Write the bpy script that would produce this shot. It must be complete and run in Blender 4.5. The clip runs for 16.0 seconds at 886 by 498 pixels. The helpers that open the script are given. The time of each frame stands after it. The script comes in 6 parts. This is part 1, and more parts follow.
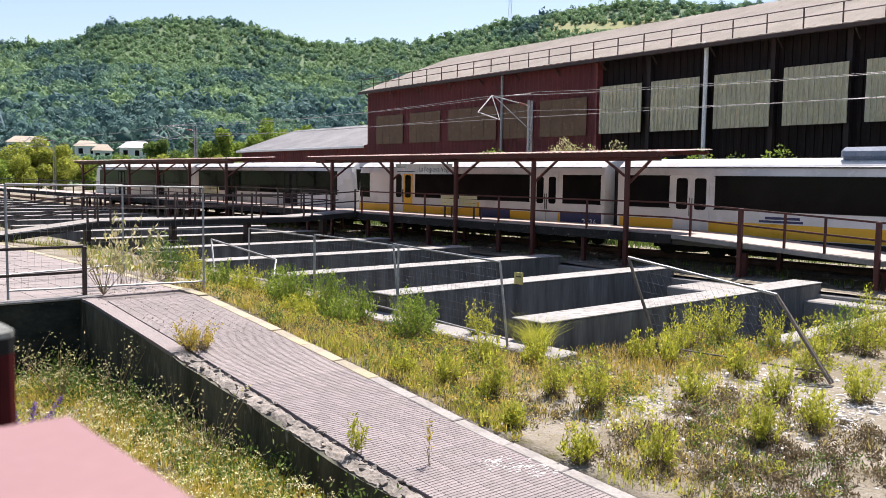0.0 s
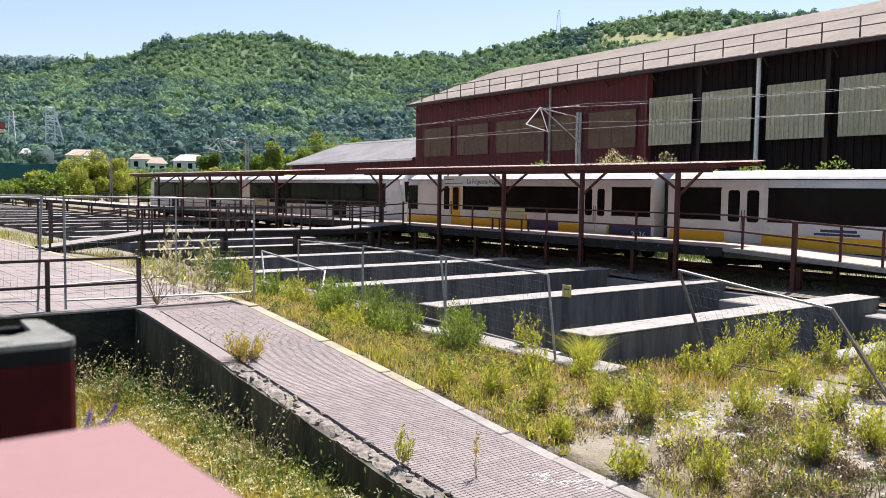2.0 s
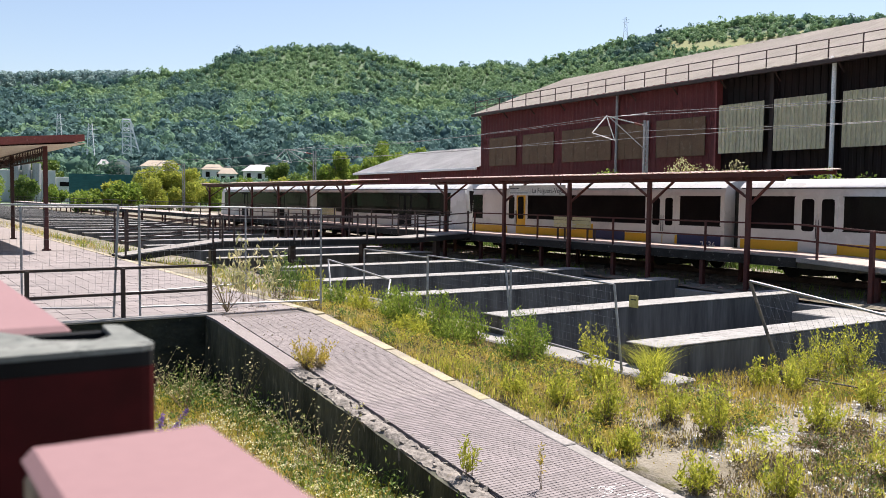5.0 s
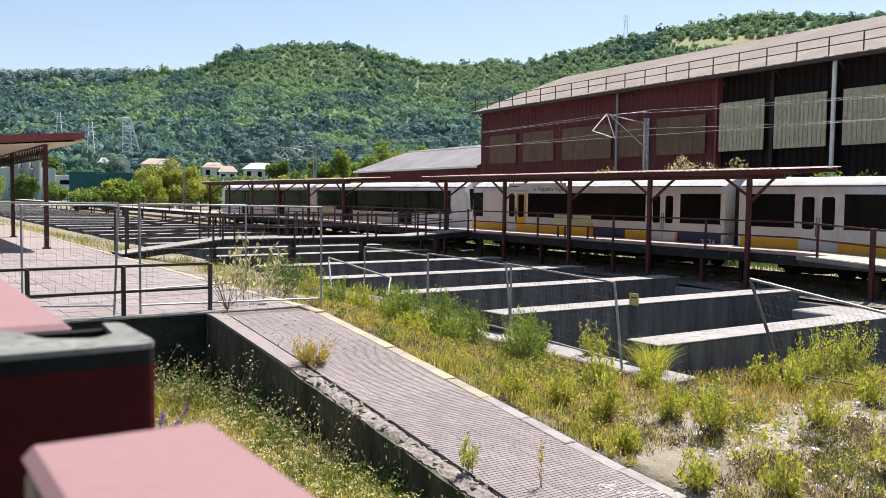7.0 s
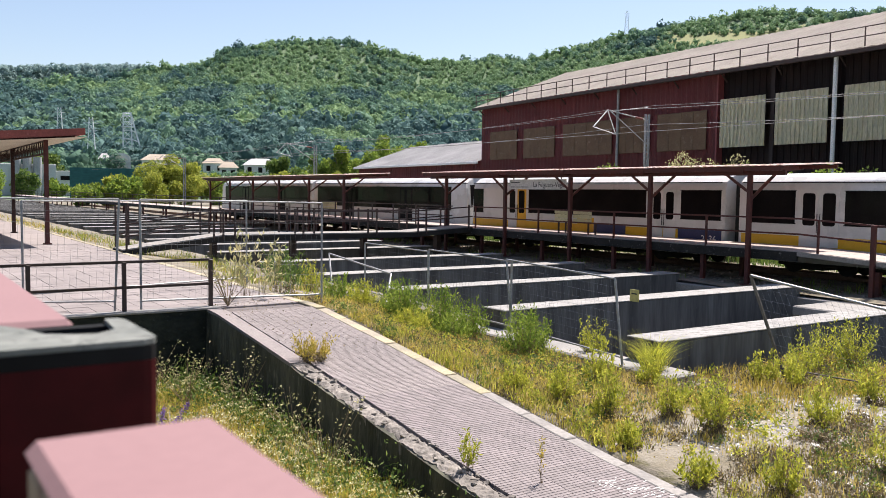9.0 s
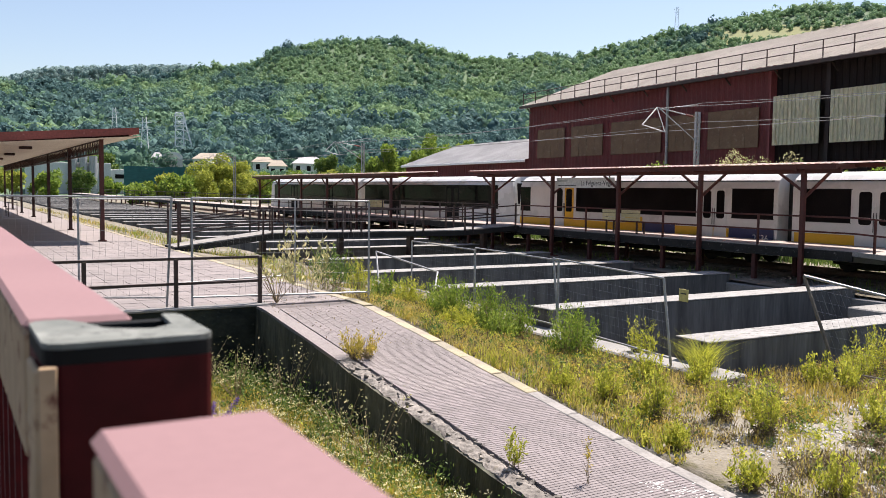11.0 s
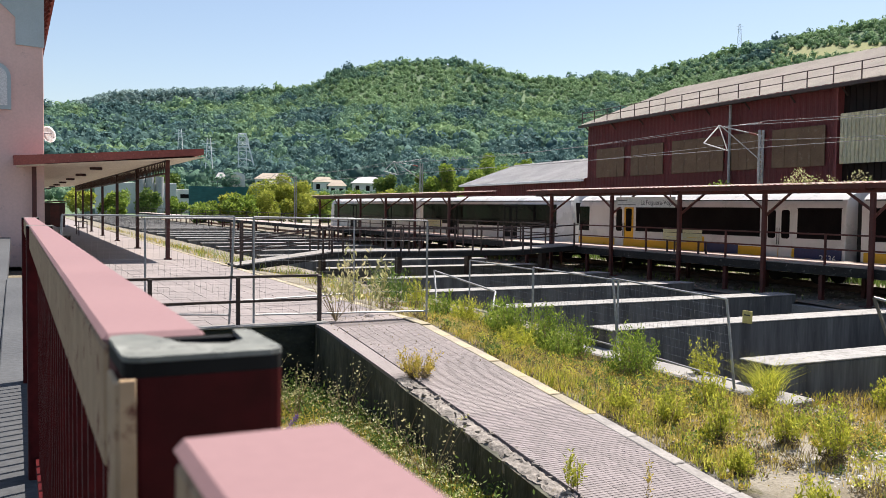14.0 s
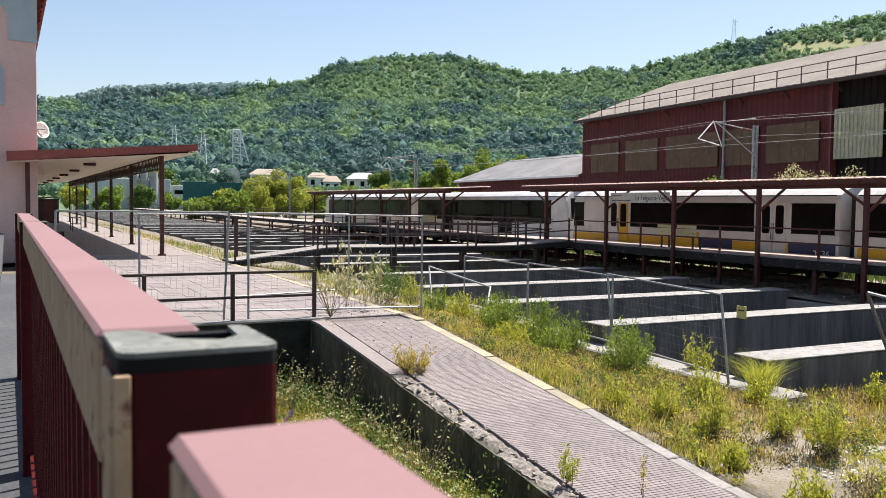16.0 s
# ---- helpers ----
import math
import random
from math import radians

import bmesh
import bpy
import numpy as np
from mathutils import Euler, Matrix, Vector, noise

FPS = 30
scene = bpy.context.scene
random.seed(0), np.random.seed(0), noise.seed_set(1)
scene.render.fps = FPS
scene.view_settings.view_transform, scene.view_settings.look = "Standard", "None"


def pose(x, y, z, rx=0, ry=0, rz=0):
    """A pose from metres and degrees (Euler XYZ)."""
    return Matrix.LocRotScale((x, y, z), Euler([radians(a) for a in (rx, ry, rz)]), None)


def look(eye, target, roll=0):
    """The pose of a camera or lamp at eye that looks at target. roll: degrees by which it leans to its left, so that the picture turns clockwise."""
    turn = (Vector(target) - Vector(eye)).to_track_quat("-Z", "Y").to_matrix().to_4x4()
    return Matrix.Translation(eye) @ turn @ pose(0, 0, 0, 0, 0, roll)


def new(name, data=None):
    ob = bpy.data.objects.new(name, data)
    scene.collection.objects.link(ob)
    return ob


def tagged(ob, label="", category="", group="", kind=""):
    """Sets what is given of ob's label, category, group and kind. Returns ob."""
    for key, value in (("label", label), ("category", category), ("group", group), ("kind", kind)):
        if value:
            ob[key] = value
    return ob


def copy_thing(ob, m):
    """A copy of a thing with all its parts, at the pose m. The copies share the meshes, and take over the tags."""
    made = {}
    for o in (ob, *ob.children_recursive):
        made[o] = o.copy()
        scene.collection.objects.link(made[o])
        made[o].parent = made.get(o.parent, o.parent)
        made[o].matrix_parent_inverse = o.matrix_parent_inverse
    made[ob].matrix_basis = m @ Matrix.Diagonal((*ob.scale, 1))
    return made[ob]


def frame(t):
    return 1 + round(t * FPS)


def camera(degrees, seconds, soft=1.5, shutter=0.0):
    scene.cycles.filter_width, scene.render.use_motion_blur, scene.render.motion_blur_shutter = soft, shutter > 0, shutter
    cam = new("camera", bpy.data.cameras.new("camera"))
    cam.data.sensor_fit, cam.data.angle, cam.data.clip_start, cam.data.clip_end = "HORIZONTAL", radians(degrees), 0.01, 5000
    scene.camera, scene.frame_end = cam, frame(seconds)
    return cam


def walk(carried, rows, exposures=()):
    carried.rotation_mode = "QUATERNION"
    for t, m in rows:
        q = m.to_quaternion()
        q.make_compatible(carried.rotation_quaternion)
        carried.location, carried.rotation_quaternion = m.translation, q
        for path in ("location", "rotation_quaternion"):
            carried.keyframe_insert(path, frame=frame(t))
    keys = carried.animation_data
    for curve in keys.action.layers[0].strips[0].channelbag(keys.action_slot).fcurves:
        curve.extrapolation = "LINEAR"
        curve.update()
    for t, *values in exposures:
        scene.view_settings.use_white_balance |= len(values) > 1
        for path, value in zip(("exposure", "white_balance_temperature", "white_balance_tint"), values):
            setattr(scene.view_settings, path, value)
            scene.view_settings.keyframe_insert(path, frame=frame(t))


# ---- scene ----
# Axes: y runs along the tracks, x across them to the far side, z = 0 is the old platform.
cam = camera(54.25, 16.0, soft=0.75)
cam.data.dof.use_dof, cam.data.dof.focus_distance, cam.data.dof.aperture_fstop = True, 16.0, 13.0
EYE = 2.25
TURNS = [
    (0.0, 0.013, 0.006, 0.210, -4.723, -0.785), (0.5, 0.013, 0.006, 0.341, -4.681, -0.752),
    (1.0, 0.012, 0.006, 0.721, -4.641, -0.700), (1.5, 0.011, 0.005, 1.281, -4.510, -0.711),
    (2.0, 0.010, 0.005, 3.363, -3.963, -0.746), (2.5, 0.008, 0.004, 6.178, -3.278, -0.746),
    (3.0, 0.007, 0.004, 7.172, -3.103, -0.670), (3.5, 0.006, 0.003, 7.707, -3.237, -0.685),
    (4.0, 0.006, 0.003, 7.660, -3.280, -0.672), (6.5, 0.006, 0.003, 7.679, -3.534, -0.648),
    (7.0, 0.006, 0.003, 7.666, -3.534, -0.645), (7.5, 0.006, 0.003, 7.666, -3.474, -0.655),
    (8.0, 0.006, 0.003, 7.665, -3.586, -0.651), (10.5, 0.002, 0.001, 8.334, -4.229, -0.673),
    (11.0, 0.001, 0.000, 10.791, -3.941, -0.720), (11.5, 0.001, 0.000, 11.821, -3.675, -0.704),
    (12.0, 0.001, 0.000, 11.785, -3.439, -0.693), (12.5, 0.000, 0.000, 11.929, -3.512, -0.681),
    (13.0, -0.004, -0.003, 13.135, -3.123, -0.698), (13.5, -0.008, -0.006, 14.580, -2.858, -0.730),
    (14.0, -0.008, -0.006, 14.620, -2.705, -0.711), (14.5, -0.008, -0.006, 14.575, -2.587, -0.706),
    (15.0, -0.008, -0.006, 14.494, -2.717, -0.670), (15.5, -0.008, -0.006, 14.453, -2.735, -0.682),
    (16.0, -0.008, -0.006, 14.276, -2.989, -0.674),
]
walk(cam, [(t, pose(x, y, EYE, 90 + pitch, roll, yaw - 41)) for t, x, y, yaw, pitch, roll in TURNS],
     exposures=[(0.0, 1.17, 6750, 17), (1.5, 1.16, 6750, 17), (3.0, 1.08, 6780, 15), (8.0, 1.06, 6780, 15), (10.5, 1.06, 6820, 16), (13.0, 1.05, 6850, 13), (16.0, 1.05, 6850, 13)])

# ---- sky, sun, exposure ----
SUN_EL, SUN_SIDE = 64, 20          # height of the sun; turned from +x towards +y
world = bpy.data.worlds.new("sky")
scene.world = world
world.use_nodes = True
wn = world.node_tree.nodes
sky = wn.new("ShaderNodeTexSky")
sky.sky_type, sky.sun_disc = "NISHITA", False
sky.sun_elevation, sky.sun_rotation = radians(SUN_EL), radians(90 - SUN_SIDE)
sky.air_density, sky.dust_density, sky.ozone_density = 1.0, 1.0, 1.6
wn["Background"].inputs["Strength"].default_value = 0.08
world.node_tree.links.new(sky.outputs[0], wn["Background"].inputs["Color"])
sun = new("sun", bpy.data.lights.new("sun", "SUN"))
sun.data.energy, sun.data.angle, sun.data.color = 5.0, radians(0.53), (1.0, 0.965, 0.915)
sun_way = Vector((math.cos(radians(SUN_EL)) * math.cos(radians(SUN_SIDE)), math.cos(radians(SUN_EL)) * math.sin(radians(SUN_SIDE)), math.sin(radians(SUN_EL))))
sun.matrix_world = look(sun_way * 50, (0, 0, 0))


# ---- materials ----
def material(name, a, b, size=1.0, rough=0.8, metal=0.0, bump=0.2, fine=18.0, c=None, wear=0.55, each=0.0, island=0.0, spec=0.4, stretch=(1, 1, 1), grainy=0.18):
    """Two colours mixed by broad noise, a third in worn spots, fine grain and relief. size: metres of the broad noise."""
    m = bpy.data.materials.new(name)
    m.use_nodes = True
    n, l = m.node_tree.nodes, m.node_tree.links
    bsdf = n["Principled BSDF"]
    co = n.new("ShaderNodeTexCoord")
    mp = n.new("ShaderNodeMapping")
    mp.inputs["Scale"].default_value = stretch
    l.new(co.outputs["Object"], mp.inputs["Vector"])
    broad = n.new("ShaderNodeTexNoise")
    broad.inputs["Scale"].default_value, broad.inputs["Detail"].default_value, broad.inputs["Roughness"].default_value = 1 / size, 6, 0.62
    grain = n.new("ShaderNodeTexNoise")
    grain.inputs["Scale"].default_value, grain.inputs["Detail"].default_value = fine, 5
    l.new(mp.outputs[0], broad.inputs["Vector"]), l.new(mp.outputs[0], grain.inputs["Vector"])
    ramp = n.new("ShaderNodeValToRGB")
    ramp.color_ramp.elements[0].position, ramp.color_ramp.elements[1].position = 0.36, 0.66
    ramp.color_ramp.elements[0].color, ramp.color_ramp.elements[1].color = (*a, 1), (*b, 1)
    l.new(broad.outputs["Fac"], ramp.inputs["Fac"])
    out = ramp.outputs["Color"]

    def mix(kind, fac, one, two):
        x = n.new("ShaderNodeMix")
        x.data_type, x.blend_type = "RGBA", kind
        for sock, value in ((x.inputs["Factor"], fac), (x.inputs[6], one), (x.inputs[7], two)):
            if hasattr(value, "links"):
                l.new(value, sock)
            else:
                sock.default_value = value
        return x.outputs[2]

    def span(value, lo, hi, to_lo, to_hi):
        r = n.new("ShaderNodeMapRange")
        r.inputs["From Min"].default_value, r.inputs["From Max"].default_value = lo, hi
        r.inputs["To Min"].default_value, r.inputs["To Max"].default_value = to_lo, to_hi
        l.new(value, r.inputs["Value"])
        return r.outputs[0]

    if c:
        spots = n.new("ShaderNodeTexNoise")
        spots.inputs["Scale"].default_value, spots.inputs["Detail"].default_value, spots.inputs["Roughness"].default_value = 2.7 / size, 8, 0.7
        l.new(mp.outputs[0], spots.inputs["Vector"])
        out = mix("MIX", span(spots.outputs["Fac"], wear, wear + 0.1, 0, 1), out, (*c, 1))
    val = n.new("ShaderNodeHueSaturation")
    l.new(out, val.inputs["Color"])
    v = span(grain.outputs["Fac"], 0.3, 0.7, 1 - grainy, 1 + grainy)
    if each or island:
        if each:
            info = n.new("ShaderNodeObjectInfo")
            rnd, amount = info.outputs["Random"], each
        else:
            info = n.new("ShaderNodeNewGeometry")
            rnd, amount = info.outputs["Random Per Island"], island
        mul = n.new("ShaderNodeMath")
        mul.operation = "MULTIPLY"
        l.new(v, mul.inputs[0]), l.new(span(rnd, 0, 1, 1 - amount, 1 + amount), mul.inputs[1])
        v = mul.outputs[0]
        l.new(span(rnd, 0, 1, 0.5 + 0.05 * amount, 0.5 - 0.05 * amount), val.inputs["Hue"])
    l.new(v, val.inputs["Value"])
    l.new(val.outputs[0], bsdf.inputs["Base Color"])
    l.new(span(broad.outputs["Fac"], 0.3, 0.7, max(rough - 0.1, 0.03), min(rough + 0.1, 1)), bsdf.inputs["Roughness"])
    bsdf.inputs["Metallic"].default_value = metal
    bsdf.inputs["Specular IOR Level"].default_value = spec
    if bump:
        bp = n.new("ShaderNodeBump")
        bp.inputs["Strength"].default_value, bp.inputs["Distance"].default_value = bump, 0.4 / fine
        l.new(grain.outputs["Fac"], bp.inputs["Height"]), l.new(bp.outputs[0], bsdf.inputs["Normal"])
    return m


def leafy(name, a, b, size, island=0.5, through_light=0.35, fine=18.0, bump=0.0, spec=0.25):
    """Leaves and blades: two greens by noise, varied from leaf to leaf, with light passing through them."""
    m = material(name, a, b, size, rough=0.6, bump=bump, island=island, spec=spec, fine=fine)
    n, l = m.node_tree.nodes, m.node_tree.links
    bsdf, out = n["Principled BSDF"], n["Material Output"]
    tr = n.new("ShaderNodeBsdfTranslucent")
    mixs = n.new("ShaderNodeMixShader")
    mixs.inputs[0].default_value = through_light
    col = bsdf.inputs["Base Color"].links[0].from_socket
    l.new(col, tr.inputs["Color"])
    l.new(bsdf.outputs[0], mixs.inputs[1]), l.new(tr.outputs[0], mixs.inputs[2]), l.new(mixs.outputs[0], out.inputs["Surface"])
    return m


M_EARTH = material("dry_earth", (0.12, 0.10, 0.062), (0.235, 0.215, 0.18), 1.3, 0.95, bump=0.9, fine=22, c=(0.11, 0.10, 0.05), wear=0.55)
M_CONC = material("weathered_concrete", (0.185, 0.18, 0.17), (0.28, 0.27, 0.255), 1.2, 0.9, bump=0.35, fine=30, c=(0.2, 0.2, 0.19), wear=0.6)
# Strut sides: streaked concrete, base darkened to stand for shade; trench walls share it.
M_BEAM = material("shaded_streaked_concrete", (0.066, 0.064, 0.06), (0.175, 0.17, 0.16), 0.5, 0.9, bump=0.3, fine=14, c=(0.25, 0.25, 0.245), wear=0.62, stretch=(1, 1, 0.12))
# Strut tops: paler mottled copy, sunlight put into the colour.
M_BEAMTOP = material("sunlit_mottled_concrete", (0.215, 0.21, 0.2), (0.30, 0.293, 0.282), 0.5, 0.92, bump=0.4, fine=25, c=(0.15, 0.145, 0.135), wear=0.52)
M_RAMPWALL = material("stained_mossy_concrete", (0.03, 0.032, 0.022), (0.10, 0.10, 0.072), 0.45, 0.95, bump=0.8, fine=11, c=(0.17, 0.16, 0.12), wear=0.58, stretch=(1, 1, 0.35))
# Mossy concrete taken almost to black, painting in the shade on these walls.
M_MOSSWALL = material("shade_dark_mossy_concrete", (0.008, 0.010, 0.007), (0.034, 0.038, 0.027), 0.5, 0.95, bump=0.8, fine=9, c=(0.085, 0.085, 0.075), wear=0.6, stretch=(1, 1, 1.6))
M_BROKEN = material("broken_concrete_edge", (0.12, 0.108, 0.096), (0.25, 0.225, 0.2), 0.25, 0.95, bump=0.9, fine=16, c=(0.15, 0.13, 0.1), wear=0.58)
M_TILE = material("mauve_paving_tile", (0.162, 0.141, 0.139), (0.218, 0.19, 0.188), 1.6, 0.85, bump=0.25, fine=40, c=(0.28, 0.24, 0.23), wear=0.62, each=0.10)
M_TILEBED = material("paving_joint_dirt", (0.115, 0.099, 0.094), (0.16, 0.14, 0.132), 0.5, 0.95, bump=0.4)
M_PAVE = material("mauve_paving", (0.178, 0.156, 0.151), (0.232, 0.205, 0.198), 2.2, 0.88, bump=0.25, fine=30, c=(0.30, 0.265, 0.25), wear=0.62, island=0.08)
M_KERB = material("cream_kerb_stone", (0.21, 0.19, 0.155), (0.33, 0.285, 0.185), 1.1, 0.9, bump=0.3, fine=25, c=(0.33, 0.3, 0.25), wear=0.58, each=0.15)
M_GALV = material("galvanised_steel", (0.25, 0.255, 0.26), (0.36, 0.365, 0.37), 0.3, 0.55, 0.5, bump=0.05)
M_DARKSTEEL = material("dark_brown_paint", (0.035, 0.022, 0.02), (0.06, 0.035, 0.03), 0.4, 0.55, bump=0.1)
M_REDSTEEL = material("red_oxide_paint", (0.055, 0.014, 0.012), (0.09, 0.022, 0.017), 0.5, 0.55, bump=0.15, c=(0.055, 0.025, 0.018), wear=0.62)
M_OXIDE = material("dark_oxide_paint", (0.03, 0.013, 0.011), (0.055, 0.02, 0.016), 0.5, 0.6, bump=0.15)
M_BRIDGEDECK = material("worn_bridge_boards", (0.18, 0.17, 0.16), (0.27, 0.255, 0.24), 0.6, 0.9, bump=0.2)
# Near-black base paints the shade on the deck edge; pale spots are stains.
M_FASCIA = material("shaded_stained_deck_edge", (0.01, 0.009, 0.008), (0.03, 0.028, 0.026), 0.35, 0.9, bump=0.3, c=(0.26, 0.25, 0.235), wear=0.6)
M_PINKRAIL = material("sun_bleached_red_paint", (0.218, 0.132, 0.136), (0.234, 0.144, 0.148), 0.25, 0.8, spec=0.12, bump=0.01, fine=140, grainy=0.03)
M_MAROON = material("maroon_gloss_paint", (0.04, 0.004, 0.005), (0.07, 0.007, 0.008), 0.12, 0.6, spec=0.1, bump=0.05, fine=40, c=(0.03, 0.008, 0.008), wear=0.62)
M_BEIGE = material("beige_primer", (0.34, 0.23, 0.14), (0.42, 0.30, 0.19), 0.15, 0.85, spec=0.1, bump=0.1, c=(0.10, 0.035, 0.025), wear=0.55)
M_CAPWORN = material("chipped_grey_cap", (0.12, 0.128, 0.115), (0.20, 0.208, 0.19), 0.05, 0.7, spec=0.2, bump=0.1, fine=60, c=(0.05, 0.055, 0.05), wear=0.55)
M_BLACK = material("black_paint", (0.006, 0.006, 0.006), (0.014, 0.014, 0.014), 0.1, 0.7, bump=0.05, spec=0.1)
M_WOODDECK = material("grey_pink_deck_board", (0.27, 0.225, 0.2), (0.38, 0.32, 0.285), 0.8, 0.85, bump=0.2, each=0.12)
M_SHEDRED = material("red_metal_cladding", (0.17, 0.038, 0.042), (0.22, 0.055, 0.058), 3.5, 0.6, bump=0.05, c=(0.12, 0.03, 0.03), wear=0.6, stretch=(1, 1, 0.25))
M_SHEDDARK = material("dark_open_steelwork", (0.012, 0.007, 0.008), (0.026, 0.013, 0.013), 2.0, 0.7, bump=0.05)
M_PANEL = material("cream_corrugated_sheet", (0.82, 0.77, 0.55), (0.88, 0.84, 0.64), 1.2, 0.6, bump=0.05, c=(0.36, 0.31, 0.2), wear=0.62, stretch=(1, 1, 0.2))
M_REDGLASS = material("dusty_brown_glazing", (0.125, 0.075, 0.048), (0.165, 0.11, 0.07), 1.1, 0.6, spec=0.15, bump=0.03, c=(0.2, 0.15, 0.11), wear=0.58)
M_ROOF = material("fibre_cement_roof", (0.36, 0.325, 0.29), (0.46, 0.42, 0.38), 2.5, 0.9, bump=0.15, c=(0.25, 0.2, 0.17), wear=0.6)
M_ROOFGREY = material("grey_sheet_roof", (0.30, 0.30, 0.31), (0.42, 0.42, 0.43), 2.5, 0.7, bump=0.1, c=(0.25, 0.25, 0.25), wear=0.6)
M_WHITE = material("white_coach_paint", (0.50, 0.50, 0.485), (0.60, 0.60, 0.59), 1.4, 0.3, bump=0.0, grainy=0.03)
M_YELLOW = material("yellow_coach_paint", (0.60, 0.33, 0.012), (0.67, 0.38, 0.02), 1.0, 0.35, bump=0.0, grainy=0.04)
M_BLUE = material("dark_blue_coach_paint", (0.015, 0.022, 0.075), (0.025, 0.035, 0.11), 1.0, 0.4, bump=0.0)
M_GLASS = material("tinted_coach_glass", (0.006, 0.005, 0.005), (0.011, 0.009, 0.009), 1.0, 0.12, bump=0.0, spec=0.08)
# Grime made near black, with underbody and under-deck shade put into the colour.
M_UNDER = material("grimy_shaded_underframe", (0.012, 0.011, 0.01), (0.028, 0.025, 0.022), 0.5, 0.8, bump=0.3)
M_RAIL = material("rusty_rail", (0.11, 0.06, 0.04), (0.17, 0.1, 0.07), 0.4, 0.7, 0.3, bump=0.2)
M_SLEEPER = material("old_sleeper", (0.10, 0.085, 0.07), (0.17, 0.15, 0.13), 0.5, 0.9, bump=0.4, each=0.2)
M_STONE = material("pale_rubble", (0.34, 0.33, 0.31), (0.5, 0.485, 0.455), 0.5, 0.95, bump=0.3, island=0.35)
M_BALLAST = material("brown_ballast", (0.10, 0.078, 0.062), (0.23, 0.185, 0.15), 0.5, 0.95, bump=0.3, island=0.4)
M_PINKWALL = material("pink_stucco", (0.60, 0.41, 0.365), (0.68, 0.48, 0.43), 2.4, 0.9, bump=0.05, fine=12, grainy=0.05, c=(0.42, 0.3, 0.28), wear=0.62)
M_GREYTRIM = material("blue_grey_render", (0.34, 0.41, 0.43), (0.40, 0.475, 0.495), 1.2, 0.85, bump=0.03, grainy=0.05)
M_EAVE = material("dark_red_timber", (0.09, 0.025, 0.02), (0.15, 0.045, 0.035), 0.5, 0.7, bump=0.2)
M_SOFFIT = material("cream_boarding", (0.74, 0.67, 0.54), (0.82, 0.75, 0.63), 1.2, 0.8, bump=0.1, c=(0.38, 0.26, 0.18), wear=0.62, stretch=(0.3, 1, 1))
M_CANRED = material("red_sheet_metal", (0.20, 0.045, 0.032), (0.28, 0.07, 0.05), 1.2, 0.5, bump=0.05, c=(0.36, 0.2, 0.17), wear=0.62)
M_SHEETTOP = material("faded_corrugated_sheet", (0.46, 0.34, 0.31), (0.58, 0.46, 0.43), 1.2, 0.55, bump=0.05, c=(0.35, 0.2, 0.17), wear=0.6)
M_HOUSE = material("white_house_render", (0.60, 0.59, 0.55), (0.70, 0.69, 0.66), 3.0, 0.9, bump=0.05)
M_PALE = material("pale_grey_wall", (0.50, 0.52, 0.51), (0.60, 0.61, 0.60), 4.0, 0.9, bump=0.05)
M_TEAL = material("teal_sheet_wall", (0.02, 0.115, 0.12), (0.04, 0.16, 0.16), 3.0, 0.7, bump=0.05)
M_CLAYROOF = material("clay_tile_roof", (0.26, 0.22, 0.175), (0.33, 0.285, 0.23), 2.0, 0.9, bump=0.2)
M_LATTICE = material("white_lattice_paint", (0.7, 0.71, 0.72), (0.8, 0.81, 0.82), 2.0, 0.6, bump=0.0)
M_SIGN = material("white_enamel_sign", (0.62, 0.61, 0.58), (0.7, 0.69, 0.67), 0.8, 0.5, bump=0.0)
M_INK = material("dark_lettering", (0.02, 0.02, 0.025), (0.03, 0.03, 0.035), 1.0, 0.6, bump=0.0)
M_YSIGN = material("faded_yellow_plate", (0.42, 0.37, 0.13), (0.5, 0.45, 0.2), 0.3, 0.7, bump=0.05)
M_BENCH = material("cream_slat_paint", (0.58, 0.51, 0.27), (0.66, 0.59, 0.35), 0.5, 0.6, bump=0.05, each=0.1)
M_STREET = material("grey_blue_asphalt", (0.045, 0.048, 0.052), (0.07, 0.074, 0.078), 1.5, 0.9, bump=0.4)
M_BARK = material("grey_brown_bark", (0.09, 0.07, 0.05), (0.16, 0.13, 0.10), 0.3, 0.95, bump=0.6)
M_TWIG = material("dry_twig", (0.20, 0.15, 0.09), (0.3, 0.23, 0.14), 0.3, 0.95, bump=0.1)
# Hill leaves are lighter and bluer than near foliage: distance haze in the colour.
M_HILLTREE = leafy("hazed_woodland_leaves", (0.101, 0.190, 0.142), (0.166, 0.269, 0.165), 30.0, 0.1, 0.35, 0.16, 0.0, 0.04)
M_HILLDARK = leafy("dark_hazed_woodland_leaves", (0.065, 0.130, 0.135), (0.105, 0.183, 0.160), 30.0, 0.1, 0.3, 0.16, 0.0, 0.04)
M_HILLPALE = leafy("pale_hazed_woodland_leaves", (0.177, 0.280, 0.153), (0.235, 0.345, 0.176), 30.0, 0.1, 0.4, 0.16, 0.0, 0.04)
# Far ridge: pale blue-green leaf colour painted in place of haze.
M_HILLFAR = leafy("hazed_far_ridge_leaves", (0.20, 0.29, 0.29), (0.25, 0.34, 0.32), 60.0, 0.15, 0.35, 0.16, 0.0, 0.04)
M_LEAF = leafy("fresh_leaves", (0.13, 0.215, 0.035), (0.25, 0.33, 0.06), 1.2, 0.4, 0.45)
M_LEAFDARK = leafy("deep_green_leaves", (0.085, 0.15, 0.035), (0.17, 0.24, 0.055), 1.2, 0.4)
